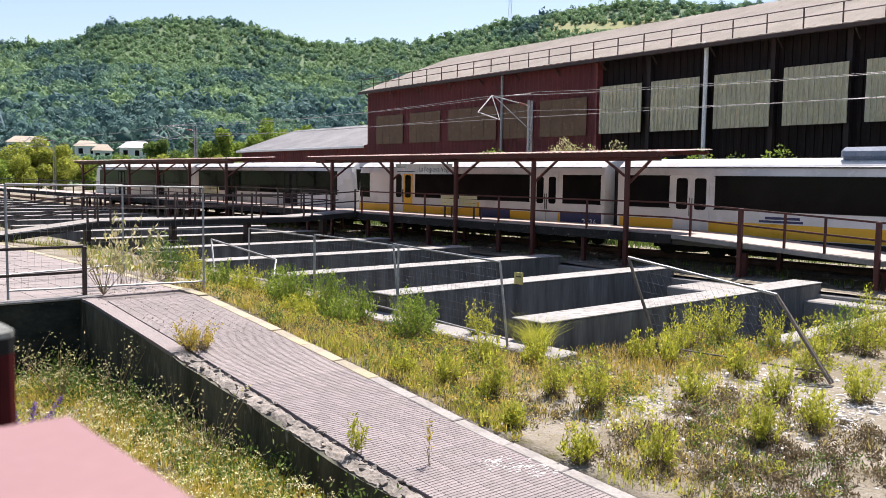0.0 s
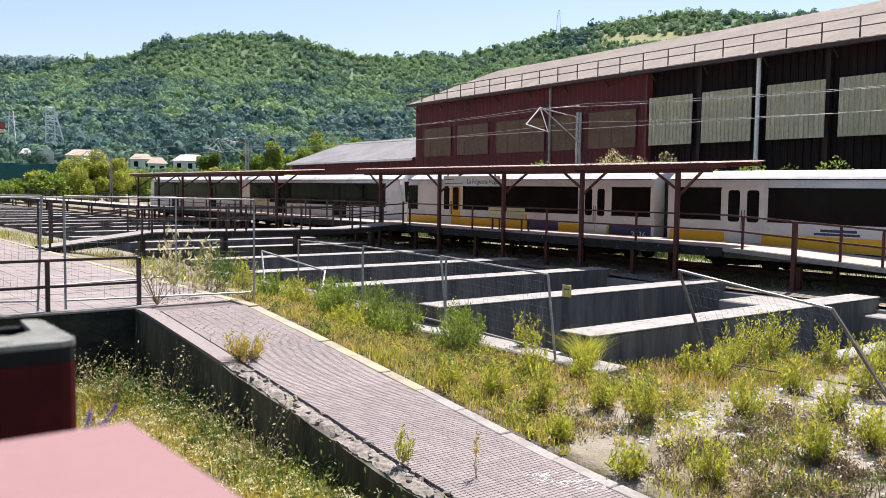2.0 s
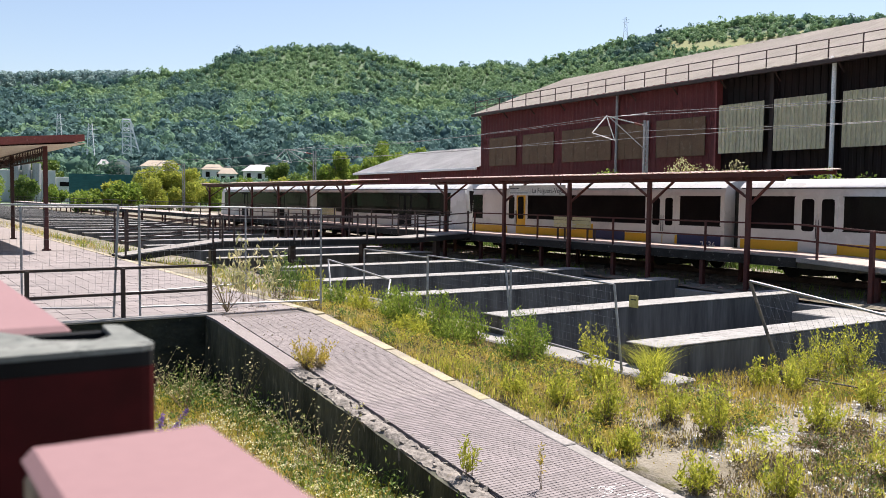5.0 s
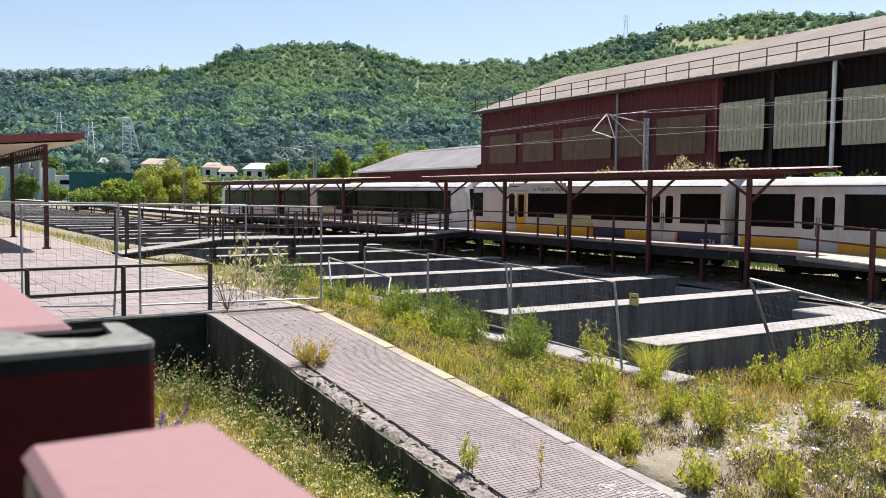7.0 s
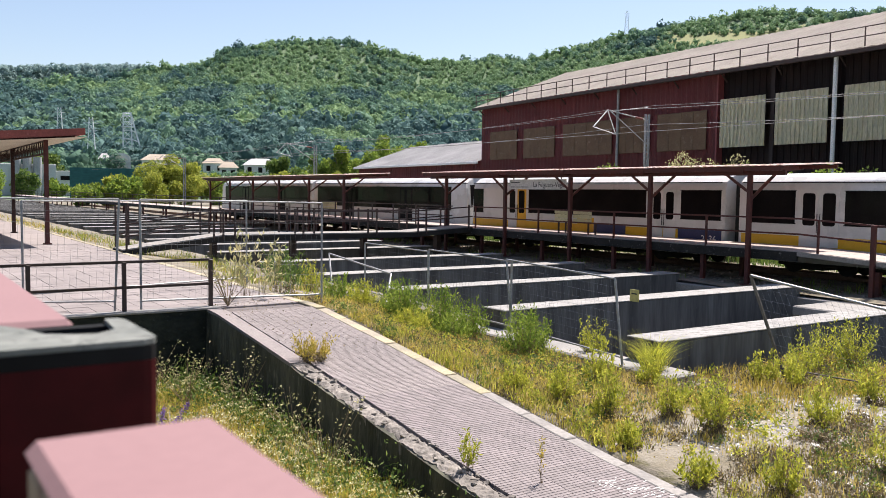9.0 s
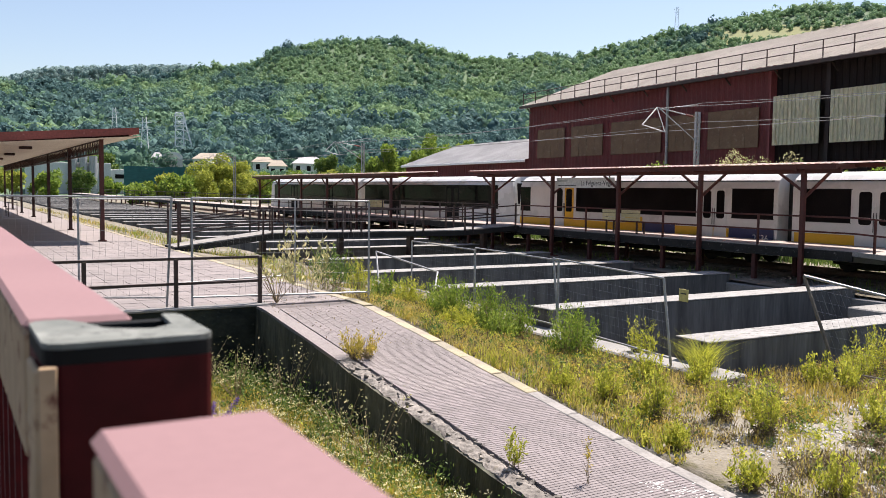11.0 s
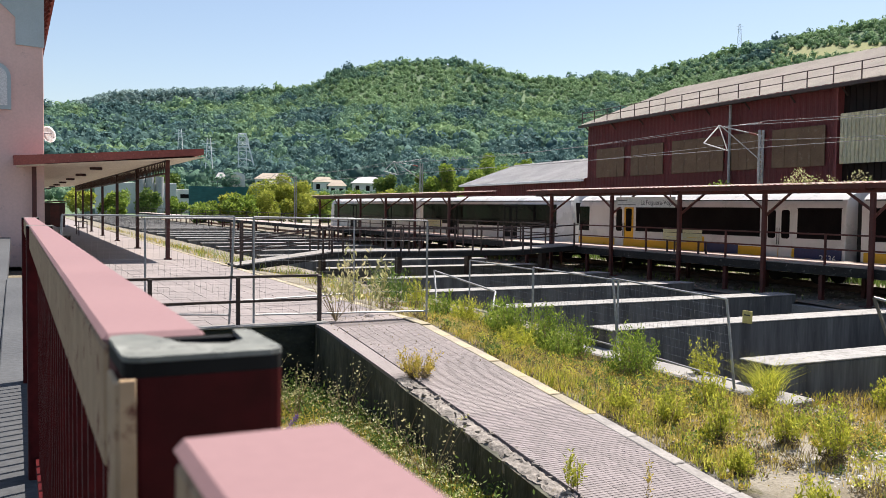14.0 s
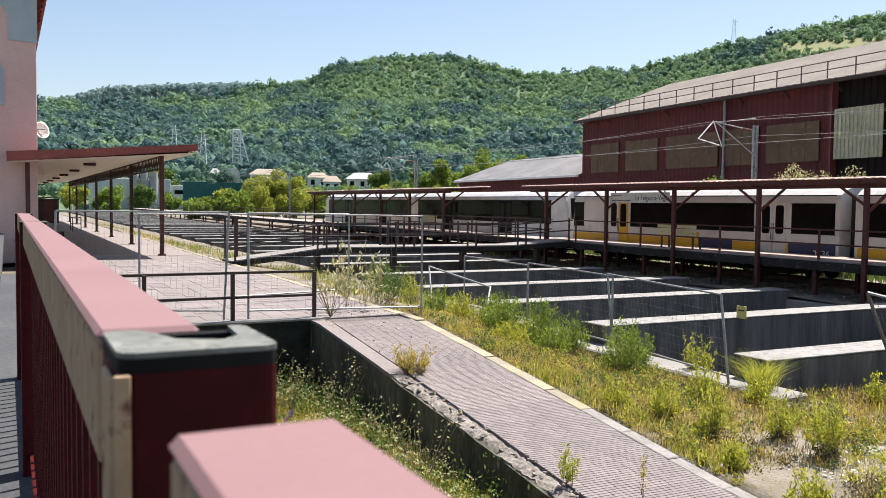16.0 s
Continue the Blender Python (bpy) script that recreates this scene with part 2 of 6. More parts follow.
M_LEAFYEL = leafy("yellow_green_leaves", (0.23, 0.28, 0.042), (0.39, 0.41, 0.08), 1.2, 0.3, 0.5)
M_BLOOM = leafy("pale_flowering_leaves", (0.36, 0.36, 0.14), (0.52, 0.47, 0.28), 0.5, 0.4, 0.5)
M_WEED = leafy("weed_leaves", (0.34, 0.365, 0.042), (0.50, 0.50, 0.09), 0.6, 0.35, 0.5)
M_WEEDGREEN = leafy("green_weed_leaves", (0.14, 0.22, 0.03), (0.30, 0.37, 0.07), 0.6, 0.4, 0.5)
M_WEEDYEL = leafy("flowering_weed_leaves", (0.42, 0.34, 0.06), (0.55, 0.43, 0.10), 0.4, 0.3)
M_GRASS = leafy("drying_grass", (0.36, 0.325, 0.072), (0.57, 0.47, 0.16), 1.4, 0.45, 0.45)
M_STRAW = leafy("straw_grass", (0.50, 0.42, 0.15), (0.62, 0.51, 0.21), 1.4, 0.35)
M_FLOWER = leafy("small_pale_flowers", (0.66, 0.62, 0.30), (0.76, 0.73, 0.50), 0.8, 0.25)
M_PURPLE = leafy("purple_flowers", (0.20, 0.12, 0.36), (0.28, 0.18, 0.45), 0.2, 0.3)
M_DISH = material("white_dish_enamel", (0.6, 0.6, 0.58), (0.66, 0.66, 0.64), 0.5, 0.5, bump=0.0)
M_ROOFUNIT = material("blue_grey_roof_unit", (0.16, 0.20, 0.27), (0.24, 0.28, 0.35), 0.8, 0.5, bump=0.05)
M_WIRE = material("pale_wire", (0.2, 0.2, 0.2), (0.28, 0.28, 0.28), 1.0, 0.5, 0.5, bump=0.0)


# ---- building helpers ----
class Shape:
    """A mesh put together from simple solids."""

    def __init__(self):
        self.bm = bmesh.new()

    def box(self, lo, hi, bevel=0.0, m=None):
        lo, hi = Vector(lo), Vector(hi)
        r = bmesh.ops.create_cube(self.bm, size=1.0)
        bmesh.ops.scale(self.bm, vec=[max(abs(v), 1e-4) for v in hi - lo], verts=r["verts"])
        bmesh.ops.translate(self.bm, vec=(lo + hi) / 2, verts=r["verts"])
        vs = r["verts"]
        if bevel:
            es = list({e for v in vs for e in v.link_edges})
            out = bmesh.ops.bevel(self.bm, geom=es, offset=bevel, segments=1, affect="EDGES")
            vs = list({v for f in out["faces"] for v in f.verts} | {v for v in vs if v.is_valid})
        if m is not None:
            bmesh.ops.transform(self.bm, matrix=m, verts=vs)
        return self

    def bar(self, a, b, r, sides=6, r2=None):
        a, b = Vector(a), Vector(b)
        d = b - a
        m = Matrix.Translation((a + b) / 2) @ d.to_track_quat("Z", "Y").to_matrix().to_4x4()
        bmesh.ops.create_cone(self.bm, cap_ends=True, segments=sides, radius1=r, radius2=r if r2 is None else r2, depth=d.length, matrix=m)
        return self

    def beam(self, a, b, w, h):
        """A square bar from a to b, w wide and h deep, upright."""
        a, b = Vector(a), Vector(b)
        d = b - a
        side = d.cross(Vector((0, 0, 1)))
        side = (side.normalized() if side.length > 1e-6 else Vector((1, 0, 0))) * w / 2
        up = side.cross(d).normalized() * h / 2
        v = [self.bm.verts.new(p + sx * side + sz * up) for p in (a, b) for sx, sz in ((-1, -1), (1, -1), (1, 1), (-1, 1))]
        for f in ((3, 2, 1, 0), (4, 5, 6, 7), (0, 1, 5, 4), (1, 2, 6, 5), (2, 3, 7, 6), (3, 0, 4, 7)):
            self.bm.faces.new([v[i] for i in f])
        return self

    def extrude(self, outline, y0, y1, m=None):
        """An outline of (x, z) drawn out along y."""
        v = [[self.bm.verts.new((x, y, z)) for x, z in outline] for y in (y0, y1)]
        k = len(outline)
        self.bm.faces.new(v[0]), self.bm.faces.new(v[1][::-1])
        for i in range(k):
            self.bm.faces.new((v[0][i], v[1][i], v[1][(i + 1) % k], v[0][(i + 1) % k]))
        if m is not None:
            bmesh.ops.transform(self.bm, matrix=m, verts=v[0] + v[1])
        return self

    def mesh(self, name, mat, smooth=False):
        bmesh.ops.recalc_face_normals(self.bm, faces=self.bm.faces)
        me = bpy.data.meshes.new(name)
        self.bm.to_mesh(me)
        self.bm.free()
        me.materials.append(mat)
        if smooth:
            me.shade_smooth()
        return me


def thing(name, label, category, at=(0, 0, 0), group="", kind=""):
    ob = new(name)
    ob.location = at
    ob.empty_display_size = 0.2
    return tagged(ob, label, category, group, kind)


def part(name, shape, mat, parent, label="", smooth=False):
    ob = new(name, shape.mesh(name, mat, smooth) if isinstance(shape, Shape) else shape)
    ob.parent = parent
    return tagged(ob, label)


def solid(name, shape, mat, label, category="", kind="", group="", smooth=False):
    return tagged(new(name, shape.mesh(name, mat, smooth)), label, category, group, kind)


def arrays(name, verts, faces, mat, smooth=False):
    """A mesh from number arrays: faces all with the same count of corners."""
    me = bpy.data.meshes.new(name)
    verts, faces = np.asarray(verts, np.float32), np.asarray(faces, np.int32)
    me.vertices.add(len(verts)), me.vertices.foreach_set("co", verts.ravel())
    me.loops.add(faces.size), me.loops.foreach_set("vertex_index", faces.ravel())
    me.polygons.add(len(faces)), me.polygons.foreach_set("loop_start", np.arange(len(faces), dtype=np.int32) * faces.shape[1])
    me.update(calc_edges=True)
    me.validate()
    me.materials.append(mat)
    if smooth:
        me.shade_smooth()
    return me


rng = np.random.default_rng(7)


def leaves(name, at, size, mat, up=0.3, long=1.8):
    """Small folded leaves at the given points, each of two triangles and turned its own way."""
    at = np.asarray(at, float)
    k = len(at)
    size = np.broadcast_to(np.asarray(size, float), (k,))[:, None] * rng.uniform(0.6, 1.3, (k, 1))
    d = rng.normal(size=(k, 3)) + (0, 0, up)
    d /= np.linalg.norm(d, axis=1, keepdims=True)
    s = np.cross(d, rng.normal(size=(k, 3)))
    s /= np.linalg.norm(s, axis=1, keepdims=True)
    n = np.cross(d, s)
    v = np.stack([at, at + (d * long * 0.5 + s * 0.5 + n * 0.15) * size, at + d * long * size, at + (d * long * 0.5 - s * 0.5 + n * 0.15) * size], 1).reshape(-1, 3)
    i = np.arange(k)[:, None] * 4
    return arrays(name, v, np.concatenate([i + (0, 1, 2), i + (0, 2, 3)], 0), mat)


def blades(name, at, height, width, mat, lean=0.35):
    """Grass blades: a bent strip of three triangles each."""
    at = np.asarray(at, float)
    k = len(at)
    h = np.broadcast_to(np.asarray(height, float), (k,)) * rng.uniform(0.5, 1.4, k)
    a = rng.uniform(0, 2 * np.pi, k)
    b = rng.uniform(0, 2 * np.pi, k)
    way = np.stack([np.cos(a), np.sin(a), 0 * a], 1) * (h * lean * rng.uniform(0.2, 1.6, k))[:, None]
    side = np.stack([np.cos(b), np.sin(b), 0 * b], 1) * width / 2
    up = np.stack([0 * h, 0 * h, h], 1)
    v = np.stack([at - side, at + side, at + way * 0.35 + up * 0.6 + side * 0.7, at + way * 0.35 + up * 0.6 - side * 0.7, at + way + up], 1).reshape(-1, 3)
    i = np.arange(k)[:, None] * 5
    return arrays(name, v, np.concatenate([i + (0, 1, 2), i + (0, 2, 3), i + (3, 2, 4)], 0), mat)


def bearing(deg, dist, z=0.0):
    """A place by its angle from the tracks (to the right) and its distance from the eye."""
    return Vector((math.sin(radians(deg)) * dist, math.cos(radians(deg)) * dist, z))


# ---- ground, hills ----
RIDGE_AT = [-60, -20, 1.8, 5.8, 8.9, 12.3, 14.3, 18.1, 19.2, 22.8, 26.9, 29.9, 31.7, 34.3, 36.8, 38.3, 40.4, 42.4, 45.1, 49.3, 53.2, 57.6, 62, 90, 130]
RIDGE_EL = [3.0, 5.0, 5.6, 5.65, 6.05, 6.6, 7.3, 7.85, 8.74, 9.38, 9.62, 9.0, 8.46, 8.48, 8.67, 8.43, 8.98, 9.44, 10.08, 10.72, 11.14, 10.7, 10.6, 8.0, 3.0]


def ramp_z(y):
    return float(np.interp(y, [3.0, 6.07, 7.25, 8.26, 9.45, 10.87, 12.59, 15.45], [-1.22, -0.97, -0.87, -0.76, -0.62, -0.47, -0.28, 0.0]))


def near_z(x, y):
    if x < 5.42:
        return -1.32 + 0.05 * math.sin(1.7 * x + y) if y < 15.95 else -0.35
    if x < 7.36:
        return ramp_z(y) - 0.22
    if x < 10.95:
        side = ramp_z(y) - 0.05 if y < 15.45 else -0.06
        low = -0.72 if y < 14 else min(-0.72 + 0.1 * (y - 14), -0.4)
        low = low - 0.045 * max(9.0 - y, 0)
        u = min(max((x - 7.4) / 2.6, 0), 1)
        return side + (low - side) * u * u * (3 - 2 * u) + 0.05 * noise.noise((x * 0.9, y * 0.9, 0))
    if x < 20.9:
        return -0.72 - 0.045 * max(9.0 - y, 0) + 0.08 * noise.noise((x * 0.5, y * 0.5, 3))
    return -0.42 + 0.06 * noise.noise((x * 0.6, y * 0.6, 5))


def ground_z(x, y):
    r, a = math.hypot(x, y), math.degrees(math.atan2(x, y))
    z = near_z(x, y)
    if r > 205:
        top = float(np.interp(a, RIDGE_AT, RIDGE_EL)) - 0.24
        u = min((r - 205) / 545, 1)
        el = 0.05 + (top - 0.05) * u ** 1.42 * (1 + 0.14 * (1 - u) * noise.noise((x / 130, y / 130, 1)))
        far = EYE + min(r, 780) * math.tan(radians(el)) - max(r - 780, 0) * 0.02
        z = z + (far - z) * min((r - 205) / 50, 1)
    return z


def lines(*stretches):
    out = []
    for a, b, step in stretches:
        out += list(np.arange(a, b, step))
    return out


gx = lines((-1600, -400, 150), (-400, -80, 40), (-80, -10, 14), (-10, 0, 2.5), (0.1, 5.40, 0.7)) + [5.405, 5.425, 7.355, 7.365] + lines((7.7, 10.6, 0.32)) + [10.94] + lines((11.9, 20.5, 1.0)) + [20.91] + lines((21.6, 30, 0.9), (30, 60, 5), (60, 120, 12), (120, 860, 18), (860, 2000, 160))
gy = lines((-1600, -60, 220), (-60, 0, 10), (0, 7.5, 0.6)) + lines((7.6, 9.2, 0.4)) + [9.32] + lines((9.7, 15.8, 0.55)) + [15.94, 15.96] + lines((16.6, 30, 0.9), (30, 200, 5), (200.01, 860, 18), (860, 2000, 160))
gv = [(x, y, ground_z(x, y)) for y in gy for x in gx]
gf, gm = [], []
for j in range(len(gy) - 1):
    for i in range(len(gx) - 1):
        cx, cy = (gx[i] + gx[i + 1]) / 2, (gy[j] + gy[j + 1]) / 2
        if 10.93 < cx < 20.92 and (9.31 if cx < 14.9 else 8.0) < cy < 200:
            continue
        k = j * len(gx) + i
        gf.append((k, k + 1, k + 1 + len(gx), k + len(gx)))
        r0, a0 = math.hypot(cx, cy), math.degrees(math.atan2(cx, cy))
        hay = 560 < r0 < 780 and 47.5 < a0 < 56 and 9.2 < math.degrees(math.atan2(ground_z(cx, cy) - EYE, r0)) < 10.1
        gm.append(2 if hay else 1 if r0 > 190 else 0)
gme = arrays("ground", gv, gf, M_EARTH, smooth=True)
M_FOREST = material("woodland_floor", (0.06, 0.105, 0.055), (0.09, 0.14, 0.065), 25.0, 0.95, bump=0.0)
M_HAY = material("mown_meadow", (0.15, 0.17, 0.07), (0.22, 0.215, 0.095), 20.0, 0.95, bump=0.0)
gme.materials.append(M_FOREST)
gme.materials.append(M_HAY)
gme.polygons.foreach_set("material_index", gm)
tagged(new("ground", gme), "dry earth and grass, rising into wooded hills", "ground", kind="structure")

# woodland on the hills: each crown a small shaded core under several boughs of leaf sprays
def crown_base(n, w0, w1):
    bm = bmesh.new()
    bmesh.ops.create_icosphere(bm, subdivisions=1, radius=0.56)
    v = np.array([tuple(q.co) for q in bm.verts])
    f = np.array([[q.index for q in t.verts] for t in bm.faces])
    bm.free()
    v = v * rng.uniform(0.85, 1.15, (len(v), 1))
    lumps = rng.normal(size=(11, 3)) * (1, 1, 0.8) + (0, 0, 0.3)
    lumps /= np.linalg.norm(lumps, axis=1, keepdims=True)
    lumps *= rng.uniform(0.45, 0.7, (11, 1))
    wide = rng.uniform(0.28, 0.44, (11, 1))
    pick = rng.integers(0, 11, n)
    d = rng.normal(size=(n, 3)) + lumps[pick] * 1.3
    d /= np.linalg.norm(d, axis=1, keepdims=True)
    c = lumps[pick] + d * wide[pick] * rng.uniform(0.85, 1.1, (n, 1))
    nrm = d + rng.normal(size=(n, 3)) * 0.14
    nrm /= np.linalg.norm(nrm, axis=1, keepdims=True)
    s1 = np.cross(nrm, rng.normal(size=(n, 3)))
    s1 /= np.linalg.norm(s1, axis=1, keepdims=True)
    s2 = np.cross(nrm, s1)
    w = rng.uniform(w0, w1, (n, 1))
    q = np.concatenate([c + s1 * w * 1.2, c - s1 * w * 0.6 + s2 * w, c - s1 * w * 0.6 - s2 * w * 0.9], 0)
    i = np.arange(n)[:, None]
    return np.concatenate([v, q], 0), np.concatenate([f, len(v) + np.concatenate([i, i + n, i + 2 * n], 1)], 0)


CROWNS = [crown_base(280, 0.065, 0.13) for k in range(12)]
SCRUB = [crown_base(64, 0.12, 0.24) for k in range(12)]


def woodland(name, places, mat, label, near=0.0):
    """Crowns at the places; those farther off than 'near' are of the simpler kind."""
    vs, fs, base = [], [], 0
    for x, y, z, rad, tall in places:
        v, f = (CROWNS if math.hypot(x, y) < near else SCRUB)[rng.integers(12)]
        a = rng.uniform(0, 6.28)
        c, s = math.cos(a), math.sin(a)
        w = np.stack([v[:, 0] * c - v[:, 1] * s, v[:, 0] * s + v[:, 1] * c, v[:, 2] * tall], 1) * rad + (x, y, z)
        vs.append(w), fs.append(f + base)
        base += len(v)
    return tagged(new(name, arrays(name, np.concatenate(vs), np.concatenate(fs), mat)), label, "woodland", kind="stuff")


stands = {"dark": [], "green": [], "pale": []}
r = 300.0
while r < 775:
    a = -1.0
    while a < 62:
        aa, rr = a + rng.uniform(-0.4, 0.4), r + rng.uniform(-6, 6)
        p = bearing(aa, rr)
        gz = ground_z(p.x, p.y)
        el = math.degrees(math.atan2(gz - EYE, rr))
        grove = noise.noise((p.x / 55, p.y / 55, 4.0)) + 0.45 * noise.noise((p.x / 17, p.y / 17, 9.0))
        scrub = min(max((el - 3.6) / 3.2, 0), 1)
        meadow = 48 < aa < 55.5 and 9.35 < el < 9.8
        clear = 28 < aa < 34 and 7.0 < el < 7.6 and rng.random() < 0.25
        low = rr < 345 and rng.random() < 0.4
        if not (meadow or clear or low):
            tint = 1.15 * grove - 0.6 * (scrub - 0.42) + rng.normal() * 0.13
            kind = "dark" if tint > 0.22 else "pale" if tint < -0.2 else "green"
            rad = (6.3 - 3.5 * scrub) * rng.uniform(0.65, 1.3) * (1.12 if kind == "dark" else 0.9 if kind == "pale" else 1.0)
            if rr > 738 and rng.random() < 0.16:
                rad *= 1.7
            stands[kind].append((p.x, p.y, gz + rad * rng.uniform(0.25, 0.6) + 0.4, rad, rng.uniform(0.85, 1.35)))
        a += math.degrees(np.interp(r, [300, 480, 620], [8.2, 6.6, 3.9]) / r) * rng.uniform(0.75, 1.25)
    r += np.interp(r, [300, 480, 620], [10.0, 8.0, 4.8])
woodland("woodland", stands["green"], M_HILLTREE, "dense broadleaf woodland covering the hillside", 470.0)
woodland("woodland", stands["dark"], M_HILLDARK, "dark groves of trees on the hillside, blued with painted haze", 470.0)
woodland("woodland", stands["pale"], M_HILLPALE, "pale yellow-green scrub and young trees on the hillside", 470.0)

FAR_AT, FAR_EL = [-2, 1.8, 3.9, 5.69, 8.39, 10.56, 13.54, 16], [5.4, 5.8, 6.35, 6.96, 7.18, 7.36, 7.6, 7.4]
spots = []
for k in range(1100):
    aa, rr = rng.uniform(-2, 16), rng.uniform(1350, 1500)
    p = bearing(aa, rr)
    spots.append((p.x, p.y, EYE + rr * math.tan(radians(np.interp(aa, FAR_AT, FAR_EL) - 0.22 - 1.1 * rng.random() ** 2)), rng.uniform(5, 9), 0.9))
woodland("far_woodland", spots, M_HILLFAR, "distant wooded ridge behind the hill, haze painted in")
far_ridge = Shape()
ridge_pts = [(bearing(a, 1500), EYE + 1500 * math.tan(radians(np.interp(a, FAR_AT, FAR_EL) - 0.5))) for a in range(-6, 21)]
fv = [[far_ridge.bm.verts.new((p.x, p.y, z)), far_ridge.bm.verts.new((p.x * 0.6, p.y * 0.6, 40)), far_ridge.bm.verts.new((p.x * 1.2, p.y * 1.2, 60))] for p, z in ridge_pts]
for a, b in zip(fv, fv[1:]):
    far_ridge.bm.faces.new((a[1], b[1], b[0], a[0])), far_ridge.bm.faces.new((a[0], b[0], b[2], a[2]))
solid("backdrop", far_ridge, M_HILLFAR, "distant ridge coloured with painted haze", "hill", "structure")

# ---- trench with its concrete struts ----
solid("trench_floor", Shape().box((10.5, 7.6, -5.3), (21.3, 200, -5.0)), M_EARTH, "bare earth floor of the trench", "floor", "structure")
# Trench walls reuse the strut concrete with its painted-in shade.
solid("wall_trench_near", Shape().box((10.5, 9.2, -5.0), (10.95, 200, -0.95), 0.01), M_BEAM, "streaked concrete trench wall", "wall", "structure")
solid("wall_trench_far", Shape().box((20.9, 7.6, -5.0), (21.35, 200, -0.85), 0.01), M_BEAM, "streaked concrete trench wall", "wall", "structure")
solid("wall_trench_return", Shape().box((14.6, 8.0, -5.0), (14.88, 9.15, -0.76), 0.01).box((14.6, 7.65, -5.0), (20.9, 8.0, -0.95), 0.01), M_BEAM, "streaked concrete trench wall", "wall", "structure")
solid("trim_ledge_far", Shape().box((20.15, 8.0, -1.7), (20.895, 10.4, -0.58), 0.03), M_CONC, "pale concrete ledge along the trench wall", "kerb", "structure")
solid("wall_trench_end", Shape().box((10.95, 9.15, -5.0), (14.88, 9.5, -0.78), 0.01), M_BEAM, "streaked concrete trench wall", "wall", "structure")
solid("trim_capping_near", Shape().box((10.3, 9.2, -0.95), (10.98, 200, -0.60), 0.03), M_CONC, "pale concrete capping beam at the trench edge", "kerb", "structure")
solid("trim_capping_far", Shape().box((20.85, 6.9, -0.85), (21.6, 200, -0.48), 0.03), M_CONC, "pale concrete capping beam at the trench edge", "kerb", "structure")
solid("trim_capping_end", Shape().box((14.6, 7.55, -0.948), (20.85, 8.02, -0.6), 0.03), M_CONC, "pale concrete capping beam at the trench edge", "kerb", "structure")
STRUTS = [9.95, 14.2, 18.45, 22.75, 27.5, 32.7, 37.4] + [42.2 + 4.9 * i for i in range(31)]
strut = thing("concrete_strut", "grey streaked concrete strut spanning the trench", "strut", group="struts across the trench")
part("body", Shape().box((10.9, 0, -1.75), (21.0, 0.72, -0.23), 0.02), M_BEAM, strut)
part("top", Shape().box((10.88, -0.015, -0.228), (21.02, 0.735, -0.2), 0.008), M_BEAMTOP, strut, "pale mottled top face with sunlight painted in")
strut.location = (0, STRUTS[0], 0)
for y in STRUTS[1:]:
    copy_thing(strut, pose(0, y, 0))
slab = thing("concrete_slab", "short pale concrete slab on the trench edge", "slab", (19.4, 12.3, 0))
part("body", Shape().box((-0.2, -0.6, -0.75), (1.9, 0.9, -0.5), 0.03), M_CONC, slab)

# ---- old platform, ramp and walls on the near side ----
solid("platform_floor", Shape().box((0.4, 15.95, -0.6), (7.05, 200, -0.03)), M_TILEBED, "mauve paved platform", "platform", "structure")
solid("wall_platform_end", Shape().box((0.3, 15.9, -1.6), (5.42, 16.12, -0.02), 0.015), M_MOSSWALL, "mossy concrete wall with shade painted in", "wall", "structure")
solid("trim_platform_end", Shape().box((0.3, 15.87, -0.02), (5.42, 16.16, 0.03), 0.012), M_CONC, "pale concrete coping", "coping", "structure")


def along_ramp(x0, x1, drop, thick, y0, y1, step=0.4):
    """A strip that follows the ramp, from y0 to y1."""
    s = Shape()
    ys = list(np.arange(y0, y1, step)) + [y1]
    rows = [[s.bm.verts.new((x, y, ramp_z(y) - drop - t)) for x, t in ((x0, 0), (x1, 0), (x1, thick), (x0, thick))] for y in ys]
    for a, b in zip(rows, rows[1:]):
        for i in range(4):
            s.bm.faces.new((a[i], a[(i + 1) % 4], b[(i + 1) % 4], b[i]))
    s.bm.faces.new(rows[0]), s.bm.faces.new(rows[-1][::-1])
    return s


solid("ramp_floor", along_ramp(5.44, 7.07, 0.028, 0.3, 2.5, 15.95), M_TILEBED, "mauve tiled ramp down from the platform", "ramp", "structure")
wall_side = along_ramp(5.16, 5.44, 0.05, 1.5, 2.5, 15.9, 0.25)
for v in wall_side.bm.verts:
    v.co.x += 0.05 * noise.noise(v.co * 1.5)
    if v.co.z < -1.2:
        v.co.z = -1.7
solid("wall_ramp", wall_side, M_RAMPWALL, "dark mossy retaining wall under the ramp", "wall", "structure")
solid("ramp_edge", along_ramp(5.17, 5.445, 0.006, 0.06, 12.0, 15.9, 0.3), M_PAVE, "worn paved edge of the ramp", "paving", "structure")
edge = along_ramp(5.18, 5.40, 0.004, 0.14, 2.5, 12.0, 0.035)
bmesh.ops.subdivide_edges(edge.bm, edges=[e for e in edge.bm.edges if abs(e.verts[0].co.x - e.verts[1].co.x) > 0.15], cuts=5)
